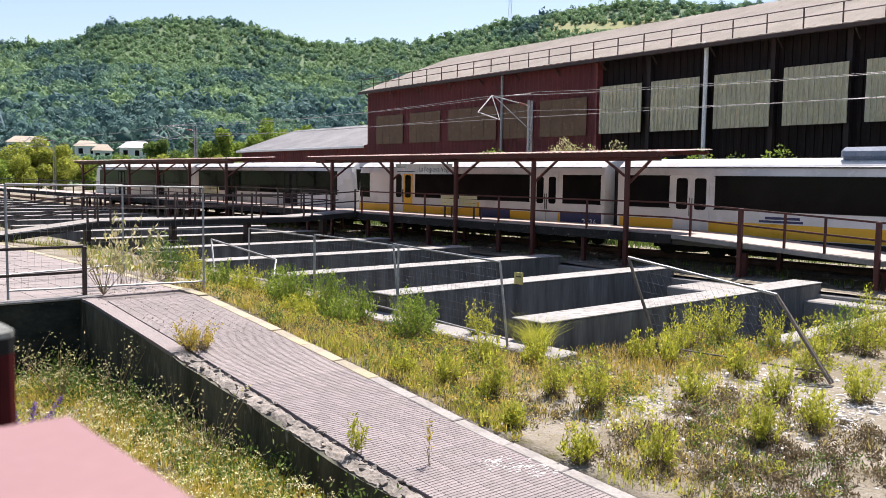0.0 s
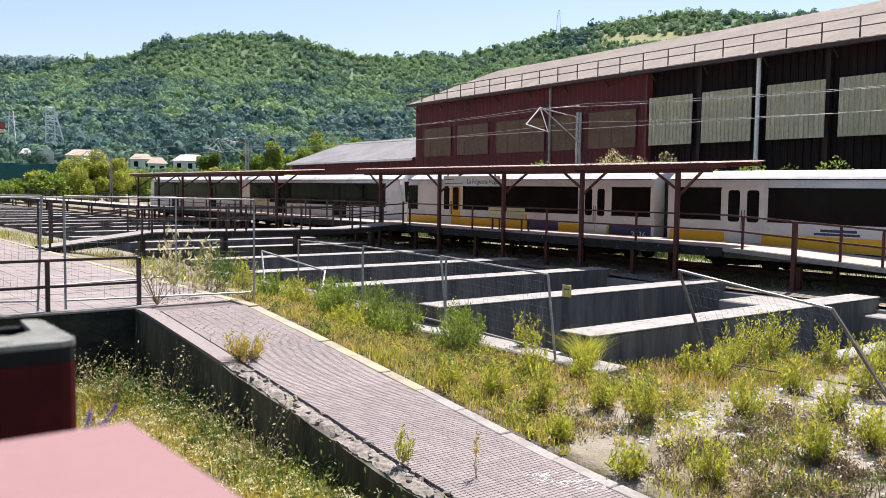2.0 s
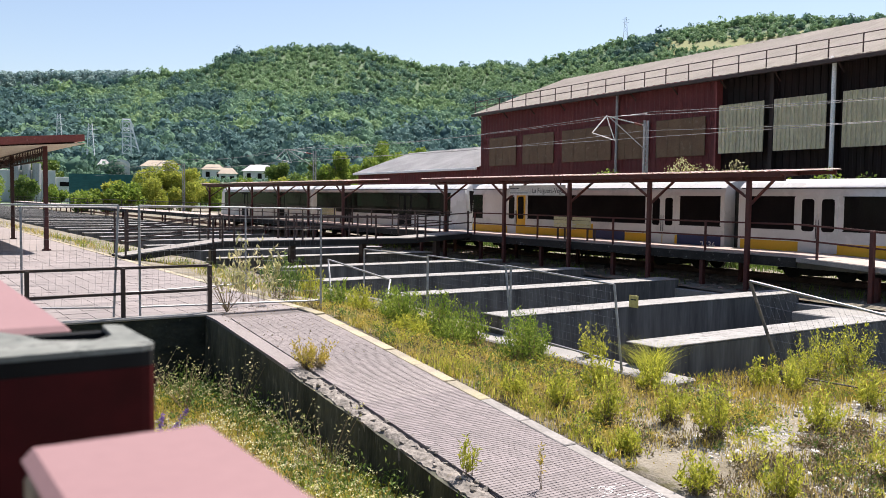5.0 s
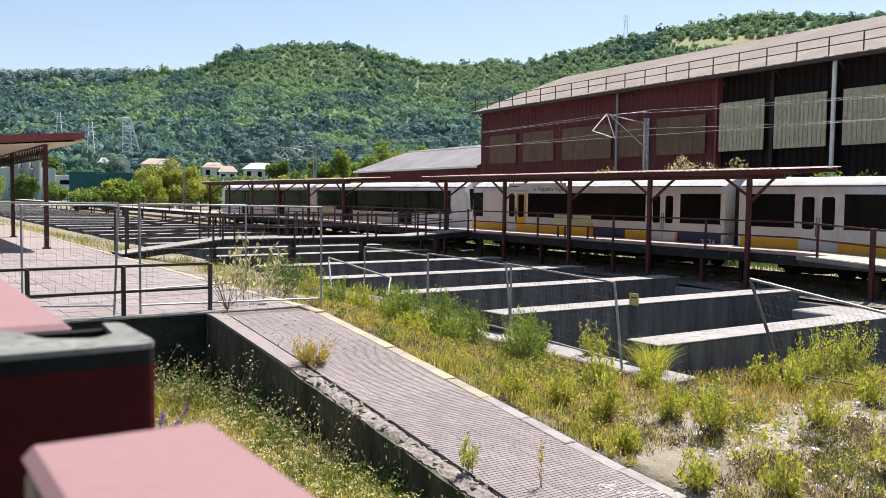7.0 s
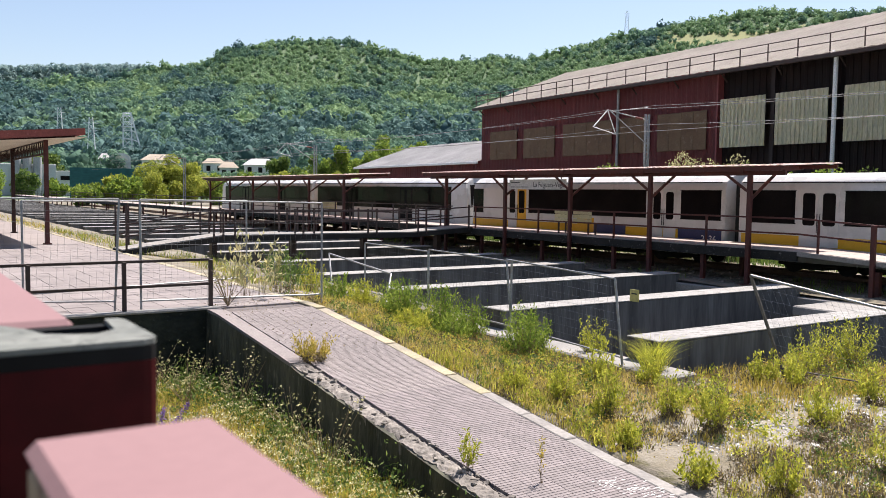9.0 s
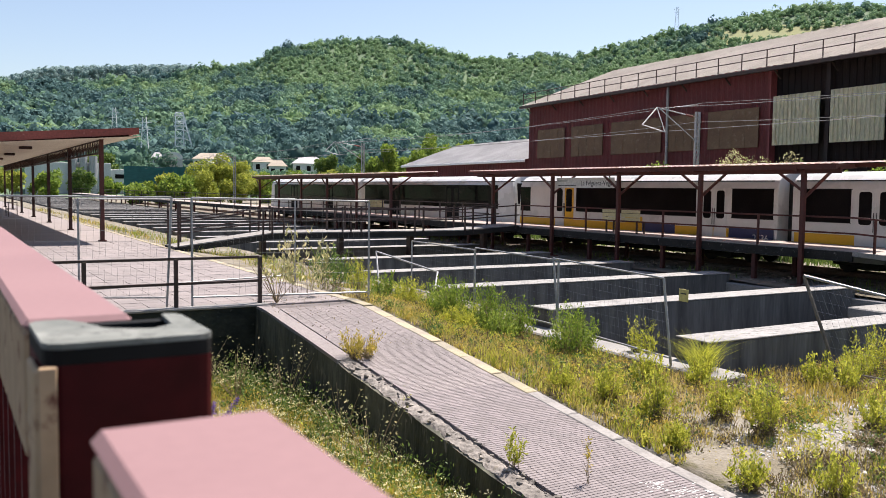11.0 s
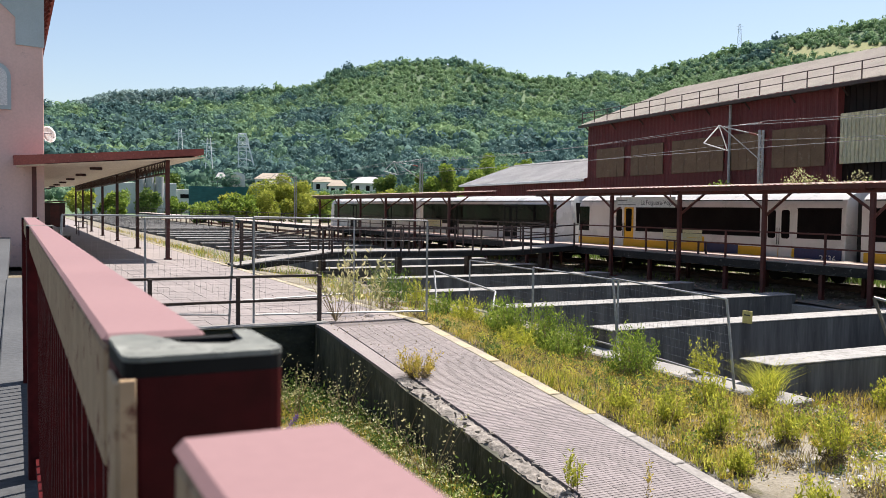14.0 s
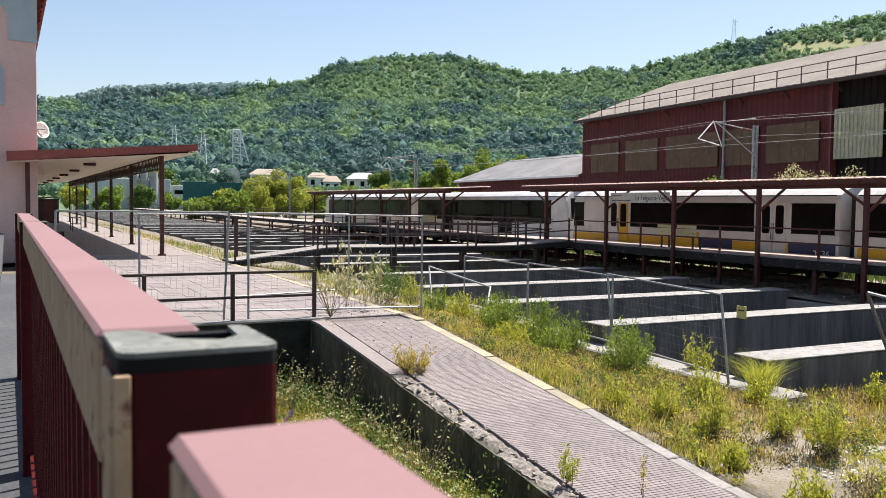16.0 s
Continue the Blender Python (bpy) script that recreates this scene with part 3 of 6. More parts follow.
for v in edge.bm.verts:
    q = v.co
    out = max(0, (5.40 - q.x) / 0.22)
    chip = max(0, noise.noise((q.y * 1.7, 3, 4)) + 0.5 * noise.noise((q.y * 5.3, 1, 4)) + 0.1)
    v.co = q + Vector(((0.10 * chip + 0.035 * noise.noise((q.y * 17, q.z * 9, 2))) * out, 0, 0.02 * noise.noise((q.x * 14, q.y * 11, 8)) + 0.012 * noise.noise((q.x * 31, q.y * 27, 3)) - 0.05 * out ** 3 * (0.5 + chip)))
for k in range(130):
    y, w = rng.uniform(2.6, 11.9), rng.uniform(0.008, 0.03)
    q = pose(rng.choice([5.41, 5.3]) + rng.normal() * 0.04, y, ramp_z(y) - 0.004, rng.uniform(-40, 40), rng.uniform(-40, 40), rng.uniform(0, 90))
    edge.box((-w, -w * 1.5, -w * 0.6), (w, w * 1.5, w * 0.6), 0.004, q)
solid("broken_coping", edge, M_BROKEN, "crumbling pale concrete edge along the ramp", "coping", "structure")

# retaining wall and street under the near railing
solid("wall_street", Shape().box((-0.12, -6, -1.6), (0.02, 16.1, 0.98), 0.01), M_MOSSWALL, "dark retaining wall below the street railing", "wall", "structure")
solid("street", Shape().box((-9, -6, 0.7), (-0.12, 36, 0.96)), M_STREET, "grey asphalt street beside the railing", "street", "structure")

# ---- railway bed ----
solid("track_bed", Shape().extrude([(23.6, -0.6), (24.4, -0.42), (27.4, -0.42), (28.2, -0.6)], 2, 140), M_BALLAST, "brown ballast bed under the rails", "track bed", "structure")
for i, x in enumerate((25.4, 26.4)):
    solid("rail", Shape().extrude([(x - 0.06, -0.4), (x + 0.06, -0.4), (x + 0.06, -0.385), (x + 0.01, -0.37), (x + 0.01, -0.3), (x + 0.033, -0.295), (x + 0.033, -0.26), (x - 0.033, -0.26), (x - 0.033, -0.295), (x - 0.01, -0.3), (x - 0.01, -0.37), (x - 0.06, -0.385)], 2, 140), M_RAIL, "rusty steel running rail", "rail", "structure")
sleeper = Shape().box((24.95, -0.11, -0.47), (26.85, 0.11, -0.398), 0.015).mesh("sleeper", M_SLEEPER)
for k in range(110):
    ob = new("sleeper", sleeper)
    ob.location.y = 3 + k * 0.62
    tagged(ob, "weathered sleeper under the rails", "sleeper", "sleepers")


# ---- big shed beyond the tracks ----
SHED = Matrix.Translation((43.84, 60.85, 0)) @ pose(0, 0, 0, 0, 0, -5)   # own y = 0 at the far corner, towards -y along the front; x into the shed
EAVE, RIDGE, HALF, LEN = 9.62, 13.15, 9.1, 74.0


def corrugated(y0, y1, z0, z1, x, step=0.33, deep=0.05, m=None):
    """An upright sheet with square ribs, facing -x."""
    s = Shape()
    n = max(int(abs(y1 - y0) / step), 2)
    pts = []
    for i in range(n):
        a, w = y0 + (y1 - y0) * i / n, (y1 - y0) / n
        pts += [(a, x), (a + w * 0.45, x), (a + w * 0.55, x - deep), (a + w * 0.95, x - deep)]
    pts.append((y1, x))
    lo, hi = [s.bm.verts.new((px, py, z0)) for py, px in pts], [s.bm.verts.new((px, py, z1)) for py, px in pts]
    for i in range(len(pts) - 1):
        s.bm.faces.new((lo[i], lo[i + 1], hi[i + 1], hi[i]))
    bmesh.ops.solidify(s.bm, geom=s.bm.faces[:], thickness=0.02)
    return s


shed = thing("industrial_shed", "long red and black corrugated industrial shed with pitched roof", "building")
shed.matrix_world = SHED
part("wall", corrugated(0, -26.9, -0.4, EAVE, 0.06, 0.45, 0.02), M_SHEDRED, shed, "dark red corrugated cladding")
part("wall", corrugated(-26.95, -LEN, -0.4, EAVE, 0.5, 0.45, 0.05), M_SHEDDARK, shed, "near-black cladding of the older half")
part("gable_wall", Shape().extrude([(0.1, -0.4), (0.1, EAVE), (HALF, RIDGE - 0.2), (2 * HALF, EAVE), (2 * HALF, -0.4)], -0.25, 0.0), M_SHEDRED, shed)
part("gable_wall", Shape().extrude([(0.1, -0.4), (0.1, EAVE), (HALF, RIDGE - 0.2), (2 * HALF, EAVE), (2 * HALF, -0.4)], -LEN, -LEN + 0.25), M_SHEDRED, shed)
part("rear_wall", Shape().box((2 * HALF - 0.3, -LEN + 0.25, -0.4), (2 * HALF, -0.25, EAVE)), M_SHEDRED, shed)
roof = Shape()
for side in (0, 1):
    n = 240
    row = []
    for i in range(n + 1):
        y = 0.6 - (LEN + 1.0) * i / n
        up = 0.04 * (i % 2)
        xe = -0.55 if side == 0 else 2 * HALF + 0.55
        row.append((roof.bm.verts.new((xe, y, EAVE - 0.18 + up)), roof.bm.verts.new((HALF, y, RIDGE + up))))
    for a, b in zip(row, row[1:]):
        roof.bm.faces.new((a[0], b[0], b[1], a[1]))
bmesh.ops.solidify(roof.bm, geom=roof.bm.faces[:], thickness=0.05)
part("roof", roof, M_ROOF, shed, "weathered brown-grey corrugated roof")
part("gutter", Shape().box((-0.62, -LEN, EAVE - 0.42), (-0.42, 0.6, EAVE - 0.2), 0.02), M_DARKSTEEL, shed)
for i in range(int(LEN / 1.95)):
    y = 0.3 - i * 1.95
    part("railing_post", Shape().bar((-0.38, y, EAVE - 0.2), (-0.38, y, EAVE + 0.85), 0.038, 5), M_DARKSTEEL, shed)
for z in (0.38, 0.83):
    part("railing_rail", Shape().bar((-0.38, 0.4, EAVE + z), (-0.38, -LEN, EAVE + z), 0.03, 5), M_DARKSTEEL, shed)
for i in range(int(LEN / 3.9)):
    y = -0.3 - i * 3.9
    part("eave_bracket", Shape().beam((-0.45, y, EAVE - 0.32), (0.1, y, EAVE - 0.85), 0.06, 0.08), M_DARKSTEEL, shed)
for y0, y1 in ((-1.6, -5.68), (-6.66, -10.82), (-11.9, -17.5), (-18.2, -21.3), (-22.0, -26.2)):
    win = part("window", Shape().box((-0.06, y1, 4.95), (-0.02, y0, 7.28)), M_REDGLASS, shed, "dusty brown glazing")
    for k in range(1, 4):
        yy = y0 + (y1 - y0) * (k / 4)
        part("glazing_bar", Shape().box((-0.075, yy - 0.02, 4.95), (-0.06, yy + 0.02, 7.28)), M_REDGLASS, win)
for y0, y1 in ((-27.2, -30.5), (-31.17, -34.5), (-35.43, -38.76), (-39.47, -42.78), (-43.6, -46.9), (-47.7, -51.0), (-51.8, -55.1)):
    part("panel", corrugated(y0, y1, 5.0, 7.8, 0.02, 0.27, 0.06), M_PANEL, shed, "cream corrugated translucent panel")
part("corner_post", Shape().box((0.035, -26.98, -0.4), (0.55, -26.86, EAVE)), M_SHEDRED, shed)
part("downpipe", Shape().bar((-0.15, -35.0, -0.4), (-0.15, -35.0, 9.3), 0.11, 10).bar((-0.15, -35.0, 9.3), (-0.4, -35.0, 9.5), 0.11, 10), M_LATTICE, shed, "pale grey downpipe")
part("downpipe", Shape().bar((-0.15, -18.2, -0.4), (-0.15, -18.2, 9.4), 0.09, 8), M_GALV, shed, "grey downpipe")
for i in range(12):
    y = -28.5 - i * 3.95
    part("column", Shape().box((0.2, y - 2.45, -0.4), (0.44, y - 2.2, 9.3)), M_SHEDDARK, shed)

low = thing("low_shed", "low red shed with a grey sheet roof", "building")
low.matrix_world = SHED
L0, L1, LE, LR = 0.4, 27.6, 5.0, 7.45
part("wall", corrugated(L0, L1, -0.4, LE, 0.3, 0.5, 0.05), M_SHEDRED, low)
part("gable_wall", Shape().extrude([(0.3, -0.4), (0.3, LE), (7.1, LR - 0.1), (13.9, LE), (13.9, -0.4)], L1 - 0.2, L1), M_SHEDRED, low)
part("rear_wall", Shape().box((13.7, L0, -0.4), (13.9, L1 - 0.2, LE)), M_SHEDRED, low)
lroof = Shape()
for xe, xr in ((-0.1, 7.1), (14.3, 7.1)):
    row = [(lroof.bm.verts.new((xe, L0 + 28.0 * i / 90, LE - 0.1 + 0.04 * (i % 2))), lroof.bm.verts.new((xr, L0 + 28.0 * i / 90, LR + 0.04 * (i % 2)))) for i in range(91)]
    for a, b in zip(row, row[1:]):
        lroof.bm.faces.new((a[0], b[0], b[1], a[1]))
bmesh.ops.solidify(lroof.bm, geom=lroof.bm.faces[:], thickness=0.05)
part("roof", lroof, M_ROOFGREY, low, "grey corrugated sheet roof")
part("gutter", Shape().box((-0.2, L0, LE - 0.3), (-0.05, L1 + 0.6, LE - 0.08), 0.02), M_LATTICE, low, "pale gutter")

# ---- station building and its canopy ----
house = thing("station_building", "pink stuccoed station building with blue-grey trim", "building")
part("wall", Shape().box((-9.0, 36.6, -0.2), (1.06, 62, 11.3), 0.02), M_PINKWALL, house)
part("trim", Shape().extrude([(0.12, 8.2), (1.1, 8.15), (1.1, 11.3), (-9, 11.3), (-9, 9.9), (-0.6, 9.9), (0.12, 9.2)], 36.55, 36.61), M_GREYTRIM, house, "blue-grey painted trim")
arch = Shape()
ao = [(-0.6 + 0.55 * math.cos(a), 6.95 + 0.55 * math.sin(a)) for a in np.linspace(0, math.pi, 13)] + [(-1.15, 5.75), (-0.05, 5.75)]
arch.extrude(ao, 36.52, 36.62)
part("window", arch, M_GREYTRIM, house, "arched blue-grey window surround")
ao = [(-0.6 + 0.42 * math.cos(a), 6.95 + 0.42 * math.sin(a)) for a in np.linspace(0, math.pi, 13)] + [(-1.02, 5.9), (-0.18, 5.9)]
part("window_pane", Shape().extrude(ao, 36.49, 36.53), M_PALE, house, "pale blind window pane")
part("roof", Shape().extrude([(-9.8, 11.5), (1.65, 11.3), (1.65, 11.5), (-4, 14.8), (-9.8, 11.7)], 35.7, 62.8), M_CLAYROOF, house, "clay tile roof")
for i in range(22):
    part("eave_bracket", Shape().box((1.06, 36.0 + i * 1.2, 11.05), (1.6, 36.14 + i * 1.2, 11.33)).beam((1.06, 36.07 + i * 1.2, 10.6), (1.5, 36.07 + i * 1.2, 11.05), 0.1, 0.1), M_EAVE, house)
part("fascia", Shape().box((1.55, 35.7, 11.15), (1.7, 62.8, 11.5)), M_EAVE, house, "dark red timber eave")
dish = thing("satellite_dish", "white satellite dish fixed to the pink wall", "satellite dish", (1.3, 36.9, 4.95))
bowl = Shape()
rings = [[bowl.bm.verts.new((r * math.cos(a), 0.16 - 0.5 * r * r, r * math.sin(a) * 1.05)) for a in np.linspace(0, 2 * math.pi, 20, endpoint=False)] for r in (0.02, 0.1, 0.18, 0.26, 0.32)]
bowl.bm.faces.new(rings[0])
for a, b in zip(rings, rings[1:]):
    for i in range(20):
        bowl.bm.faces.new((a[i], b[i], b[(i + 1) % 20], a[(i + 1) % 20]))
bmesh.ops.solidify(bowl.bm, geom=bowl.bm.faces[:], thickness=0.015)
bw = part("bowl", bowl, M_DISH, dish, smooth=True)
bw.rotation_euler = (radians(-15), 0, radians(35))
part("arm", Shape().bar((-0.24, 0, 0), (0.05, 0.05, 0), 0.03, 8).bar((0, 0, -0.1), (0.12, -0.35, -0.18), 0.012, 6), M_GALV, dish)

can = thing("platform_canopy", "red metal platform canopy with cream boarded underside", "canopy")
CY0, CY1 = 35.3, 98.0
slope = [(0.0, 3.72), (6.78, 4.30), (6.78, 4.46), (0.0, 3.9)]
part("roof", Shape().extrude([(-0.02, 3.92), (6.8, 4.47), (6.8, 4.50), (-0.02, 3.96)], CY0 - 0.02, CY1), M_CANRED, can)
for k in range(34):
    x0 = 0.1 + k * 0.2
    z0 = 3.60 + (x0 / 6.78) * 0.56
    part("soffit_board", Shape().extrude([(x0, z0), (x0 + 0.196, z0 + 0.016), (x0 + 0.196, z0 + 0.03), (x0, z0 + 0.014)], CY0 + 0.1, CY1 - 0.1), M_SOFFIT, can)
part("fascia", Shape().extrude([(0.0, 3.62), (6.78, 4.24), (6.78, 4.46), (0.0, 3.98)], CY0 - 0.06, CY0), M_CANRED, can)
part("fascia", Shape().box((6.74, CY0, 4.26), (6.82, CY1, 4.48)), M_CANRED, can)
for i, y in enumerate((36.75, 46.4, 56.0, 65.7, 75.5, 85.2, 95.0)):
    part("post", Shape().box((5.56, y - 0.08, 0.0), (5.72, y + 0.08, 4.1), 0.01).box((5.5, y - 0.14, 0.0), (5.78, y + 0.14, 0.06)), M_REDSTEEL if i == 0 else M_OXIDE, can)
    part("rafter", Shape().beam((0.9, y, 3.80), (6.7, y, 4.28), 0.08, 0.16), M_REDSTEEL, can)
    part("wall_post", Shape().box((0.8, y - 0.07, 0.0), (0.94, y + 0.07, 3.7), 0.01) if i else Shape().box((0.62, 36.2, 0.0), (0.78, 36.36, 3.62), 0.01), M_REDSTEEL, can)
    part("light_fitting", Shape().box((3.0, y + 4.0, 3.74), (3.5, y + 4.35, 3.86), 0.02), M_OXIDE, can)
    if y > 90:
        continue
    tr = Shape().box((5.6, y, 4.02), (5.68, y + 9.7, 4.1)).box((5.6, y, 3.5), (5.68, y + 9.7, 3.57))
    for k in range(20):
        a = y + 0.1 + k * 0.475
        tr.beam((5.64, a, 3.55), (5.64, a + 0.2375, 4.03), 0.03, 0.045).beam((5.64, a + 0.2375, 4.03), (5.64, a + 0.475, 3.55), 0.03, 0.045)
    part("truss", tr, M_OXIDE, can, "red lattice truss")

# kiosk, stair rail and barrier beside the building
kiosk = thing("platform_hut", "dark red sheet metal hut on the far platform", "hut", (2.6, 90.0, 0))
part("wall", Shape().box((0, 0, 0), (1.8, 2.4, 2.3), 0.02), M_OXIDE, kiosk)
part("roof", Shape().extrude([(-0.1, 2.32), (1.9, 2.42), (1.9, 2.5), (-0.1, 2.4)], -0.1, 2.5), M_REDSTEEL, kiosk)
part("door", Shape().box((0.5, -0.03, 0.05), (1.3, 0.0, 2.05), 0.005), M_REDSTEEL, kiosk)
sr = thing("stair_railing", "dark steel stair handrail on the far platform", "railing", (4.2, 66.0, 0))
for k, (dx, dy) in enumerate(((-0.1, 0.0), (-0.1, 2.4), (0.75, 4.4))):
    part("post", Shape().bar((dx, dy, 0), (dx, dy, 1.0 if k < 2 else 0.9), 0.035), M_DARKSTEEL, sr)
for z in (0.5, 0.97):
    part("rail", Shape().bar((-0.1, 0, z), (-0.1, 2.4, z), 0.03).bar((-0.1, 2.4, z), (0.75, 4.4, z - 0.07), 0.03), M_DARKSTEEL, sr)
bed = thing("low_planter", "low dark concrete planter beside the station wall", "planter", (2.3, 52.0, 0))
part("side", Shape().box((0, 0, 0), (0.5, 24, 0.45), 0.02), M_OXIDE, bed)
part("coping", Shape().box((-0.03, -0.03, 0.45), (0.53, 24.03, 0.5), 0.01), M_CONC, bed, "pale concrete coping")
pb = thing("platform_barrier", "dark brown steel barrier by the station wall", "barrier", (1.6, 33.0, 0))
for k in range(3):
    part("post", Shape().bar((0, k * 1.6, 0), (0, k * 1.6, 0.95), 0.025), M_DARKSTEEL, pb)
for z in (0.5, 0.92):
    part("rail", Shape().bar((0, 0, z), (0, 3.2, z), 0.025), M_DARKSTEEL, pb)

# ---- raised deck beside the track ----
DECK_X0, DECK_X1 = 22.0, 24.35


def deck_z(y):
    return 0.68 if y > 15.0 else 0.68 - (15.0 - y) * 0.052


deck = thing("platform_deck", "raised platform deck with pinkish boards on steel posts", "platform")
tagged(deck, kind="structure")
for i in range(90):
    y0 = 2.0 + i * 2.0
    s = Shape()
    s.beam((DECK_X0 + 1.175, y0 + 0.01, deck_z(y0) - 0.04), (DECK_X0 + 1.175, y0 + 1.99, deck_z(y0 + 2) - 0.04), 2.35, 0.08)
    part("deck_panel", s, M_WOODDECK, deck)
for x, m in ((DECK_X0 - 0.035, M_FASCIA), (DECK_X1 - 0.1, M_UNDER)):
    for a, b in ((2.0, 15.0), (15.0, 182.0)):
        if a < 15 and m is M_FASCIA:
            part("edge_board", Shape().beam((x, a, deck_z(a) - 0.08), (x, b, deck_z(b) - 0.08), 0.05, 0.13), M_BRIDGEDECK, deck, "pale weathered edge board")
            continue
        part("edge_beam", Shape().beam((x, a, deck_z(a) - 0.17), (x, b, deck_z(b) - 0.17), 0.06, 0.27), m, deck)
for y in (4.9, 8.9, 12.7, 18.5, 22.5, 26.5, 30.6, 35.5, 39.5, 43.5, 47.5, 51.5, 55.5, 59.5, 63.5, 71.5, 79.5, 87.5, 95.5, 103.5, 111.5, 119.5, 127.5, 135.5, 143.5, 151.5, 159.5, 167.5, 175.5):
    for x in (22.15, 24.1):
        part("leg", Shape().box((x - 0.07, y - 0.07, -0.6), (x + 0.07, y + 0.07, deck_z(y) - 0.3), 0.01), M_REDSTEEL, deck)


def railing(name, pts, spots, mat, label, parent=None, h=0.92):
    ob = thing(name, label, "railing") if parent is None else parent
    for k in (1.0, 0.52):
        for a, b in zip(pts, pts[1:]):
            part("rail", Shape().beam((a[0], a[1], a[2] + h * k), (b[0], b[1], b[2] + h * k), 0.05, 0.05), mat, ob)
    for x, y, z in spots:
        part("post", Shape().box((x - 0.028, y - 0.028, z - 0.06), (x + 0.028, y + 0.028, z + h)), mat, ob)
    return ob


railing("deck_railing", [(22.02, 2.0, deck_z(2)), (22.02, 15.0, 0.68), (22.02, 31.0, 0.68)], [(22.02, y, deck_z(y)) for y in (2.1, 4.0, 6.5, 8.2, 10.4, 11.5, 14.4, 18.3, 22.4, 26.6, 30.9)], M_REDSTEEL, "red steel railing along the platform deck")
railing("deck_railing", [(22.02, 33.6, 0.68), (22.02, 69, 0.68), (22.02, 181, 0.68)], [(22.02, y, 0.68) for y in [*np.arange(33.7, 69, 2.2), *np.arange(69, 181, 4.4)]], M_DARKSTEEL, "dark steel railing along the platform deck")


def canopy(y0, y1, posts):
    ob = thing("deck_canopy", "red steel platform canopy with corrugated sheet roof", "canopy", group="canopies over the deck")
    n = int((y1 - y0) / 0.13)
    s = Shape()
    row = [(s.bm.verts.new((21.35, y0 + (y1 - y0) * i / n, 3.10 + 0.035 * (i % 2))), s.bm.verts.new((24.25, y0 + (y1 - y0) * i / n, 3.24 + 0.035 * (i % 2)))) for i in range(n + 1)]
    for a, b in zip(row, row[1:]):
        s.bm.faces.new((a[0], a[1], b[1], b[0]))
    bmesh.ops.solidify(s.bm, geom=s.bm.faces[:], thickness=0.02)
    part("sheet_roof", s, M_SHEETTOP, ob, "faded corrugated roof sheets")
    part("purlin", Shape().box((21.42, y0 + 0.1, 2.96), (21.5, y1 - 0.1, 3.075)), M_REDSTEEL, ob)
    part("purlin", Shape().box((21.75, y0 + 0.2, 2.84), (21.85, y1 - 0.2, 3.0)), M_REDSTEEL, ob)
    part("purlin", Shape().box((24.1, y0 + 0.1, 3.08), (24.18, y1 - 0.1, 3.2)), M_REDSTEEL, ob)
    for y in posts:
        part("post", Shape().box((21.735, y - 0.068, -0.45), (21.865, y + 0.068, 2.84), 0.012).box((21.6, y - 0.2, -0.5), (22.0, y + 0.2, -0.4)), M_REDSTEEL, ob)
        part("rafter", Shape().beam((21.4, y, 2.98), (24.2, y, 3.12), 0.08, 0.14), M_REDSTEEL, ob)
        part("brace", Shape().beam((21.8, y, 2.1), (23.1, y, 2.98), 0.07, 0.07), M_REDSTEEL, ob)
        part("brace", Shape().beam((21.8, y + 0.05, 2.35), (21.8, y + 0.85, 2.86), 0.06, 0.07), M_REDSTEEL, ob)
    return ob


canopy(15.15, 34.4, (16.55, 20.5, 24.5, 28.5, 32.9))
canopy(42.2, 66.8, (43.2, 47.8, 52.4, 57.0, 61.6, 66.0))
for y in (12.7, 9.0):
    st = thing("deck_support_post", "red steel post carrying the deck ramp", "post", (21.85, y, 0), group="deck support posts")
    part("shaft", Shape().box((-0.06, -0.06, -0.5), (0.06, 0.06, deck_z(y) + 0.95), 0.012), M_REDSTEEL, st)

# name board under the canopy
board = thing("station_sign", "white station name board hung under the canopy", "sign", (22.0, 26.7, 2.58))
part("board", Shape().box((-0.03, -1.75, -0.2), (0.0, 1.75, 0.2), 0.006), M_SIGN, board)
for y in (-1.5, 1.45):
    part("hanger", Shape().box((-0.03, y, 0.2), (0.0, y + 0.05, 0.45)), M_REDSTEEL, board)


def lettering(text, size, m, mat, parent, name="lettering"):
    cu = bpy.data.curves.new(name, "FONT")
    cu.body, cu.size, cu.extrude, cu.align_x = text, size, 0.002, "CENTER"
    cu.materials.append(mat)
    ob = new(name, cu)
    ob.parent = parent
    ob.matrix_local = m
    return ob


FACE = pose(0, 0, 0, 90, 0, -90)   # letters upright, read from -x
lettering("La Felguera-Vega", 0.27, Matrix.Translation((-0.037, -0.72, -0.1)) @ FACE, M_INK, board)
part("small_print", Shape().box((-0.036, 0.5, -0.12), (-0.031, 1.65, -0.09)).box((-0.036, 1.05, 0.06), (-0.031, 1.65, 0.09)), M_INK, board)


def bench(x, y):
    b = thing("platform_bench", "cream slatted bench with dark legs on the deck", "bench", (x, y, 0.68), group="deck benches")
    for z in (0.44, 0.6, 0.76):
        for y0, y1 in ((-1.05, -0.04), (0.04, 1.05)):
            part("back_slat", Shape().box((0.0, y0, z), (0.03, y1, z + 0.145), 0.004), M_BENCH, b)
    for k in range(3):
        part("seat_slat", Shape().box((0.06 + k * 0.14, -1.0, 0.42), (0.18 + k * 0.14, 1.0, 0.45), 0.004), M_DARKSTEEL, b)
    for yy in (-0.85, 0.85):
        part("leg", Shape().box((0.03, yy - 0.03, 0), (0.08, yy + 0.03, 0.86)).box((0.4, yy - 0.03, 0), (0.45, yy + 0.03, 0.42)), M_DARKSTEEL, b)


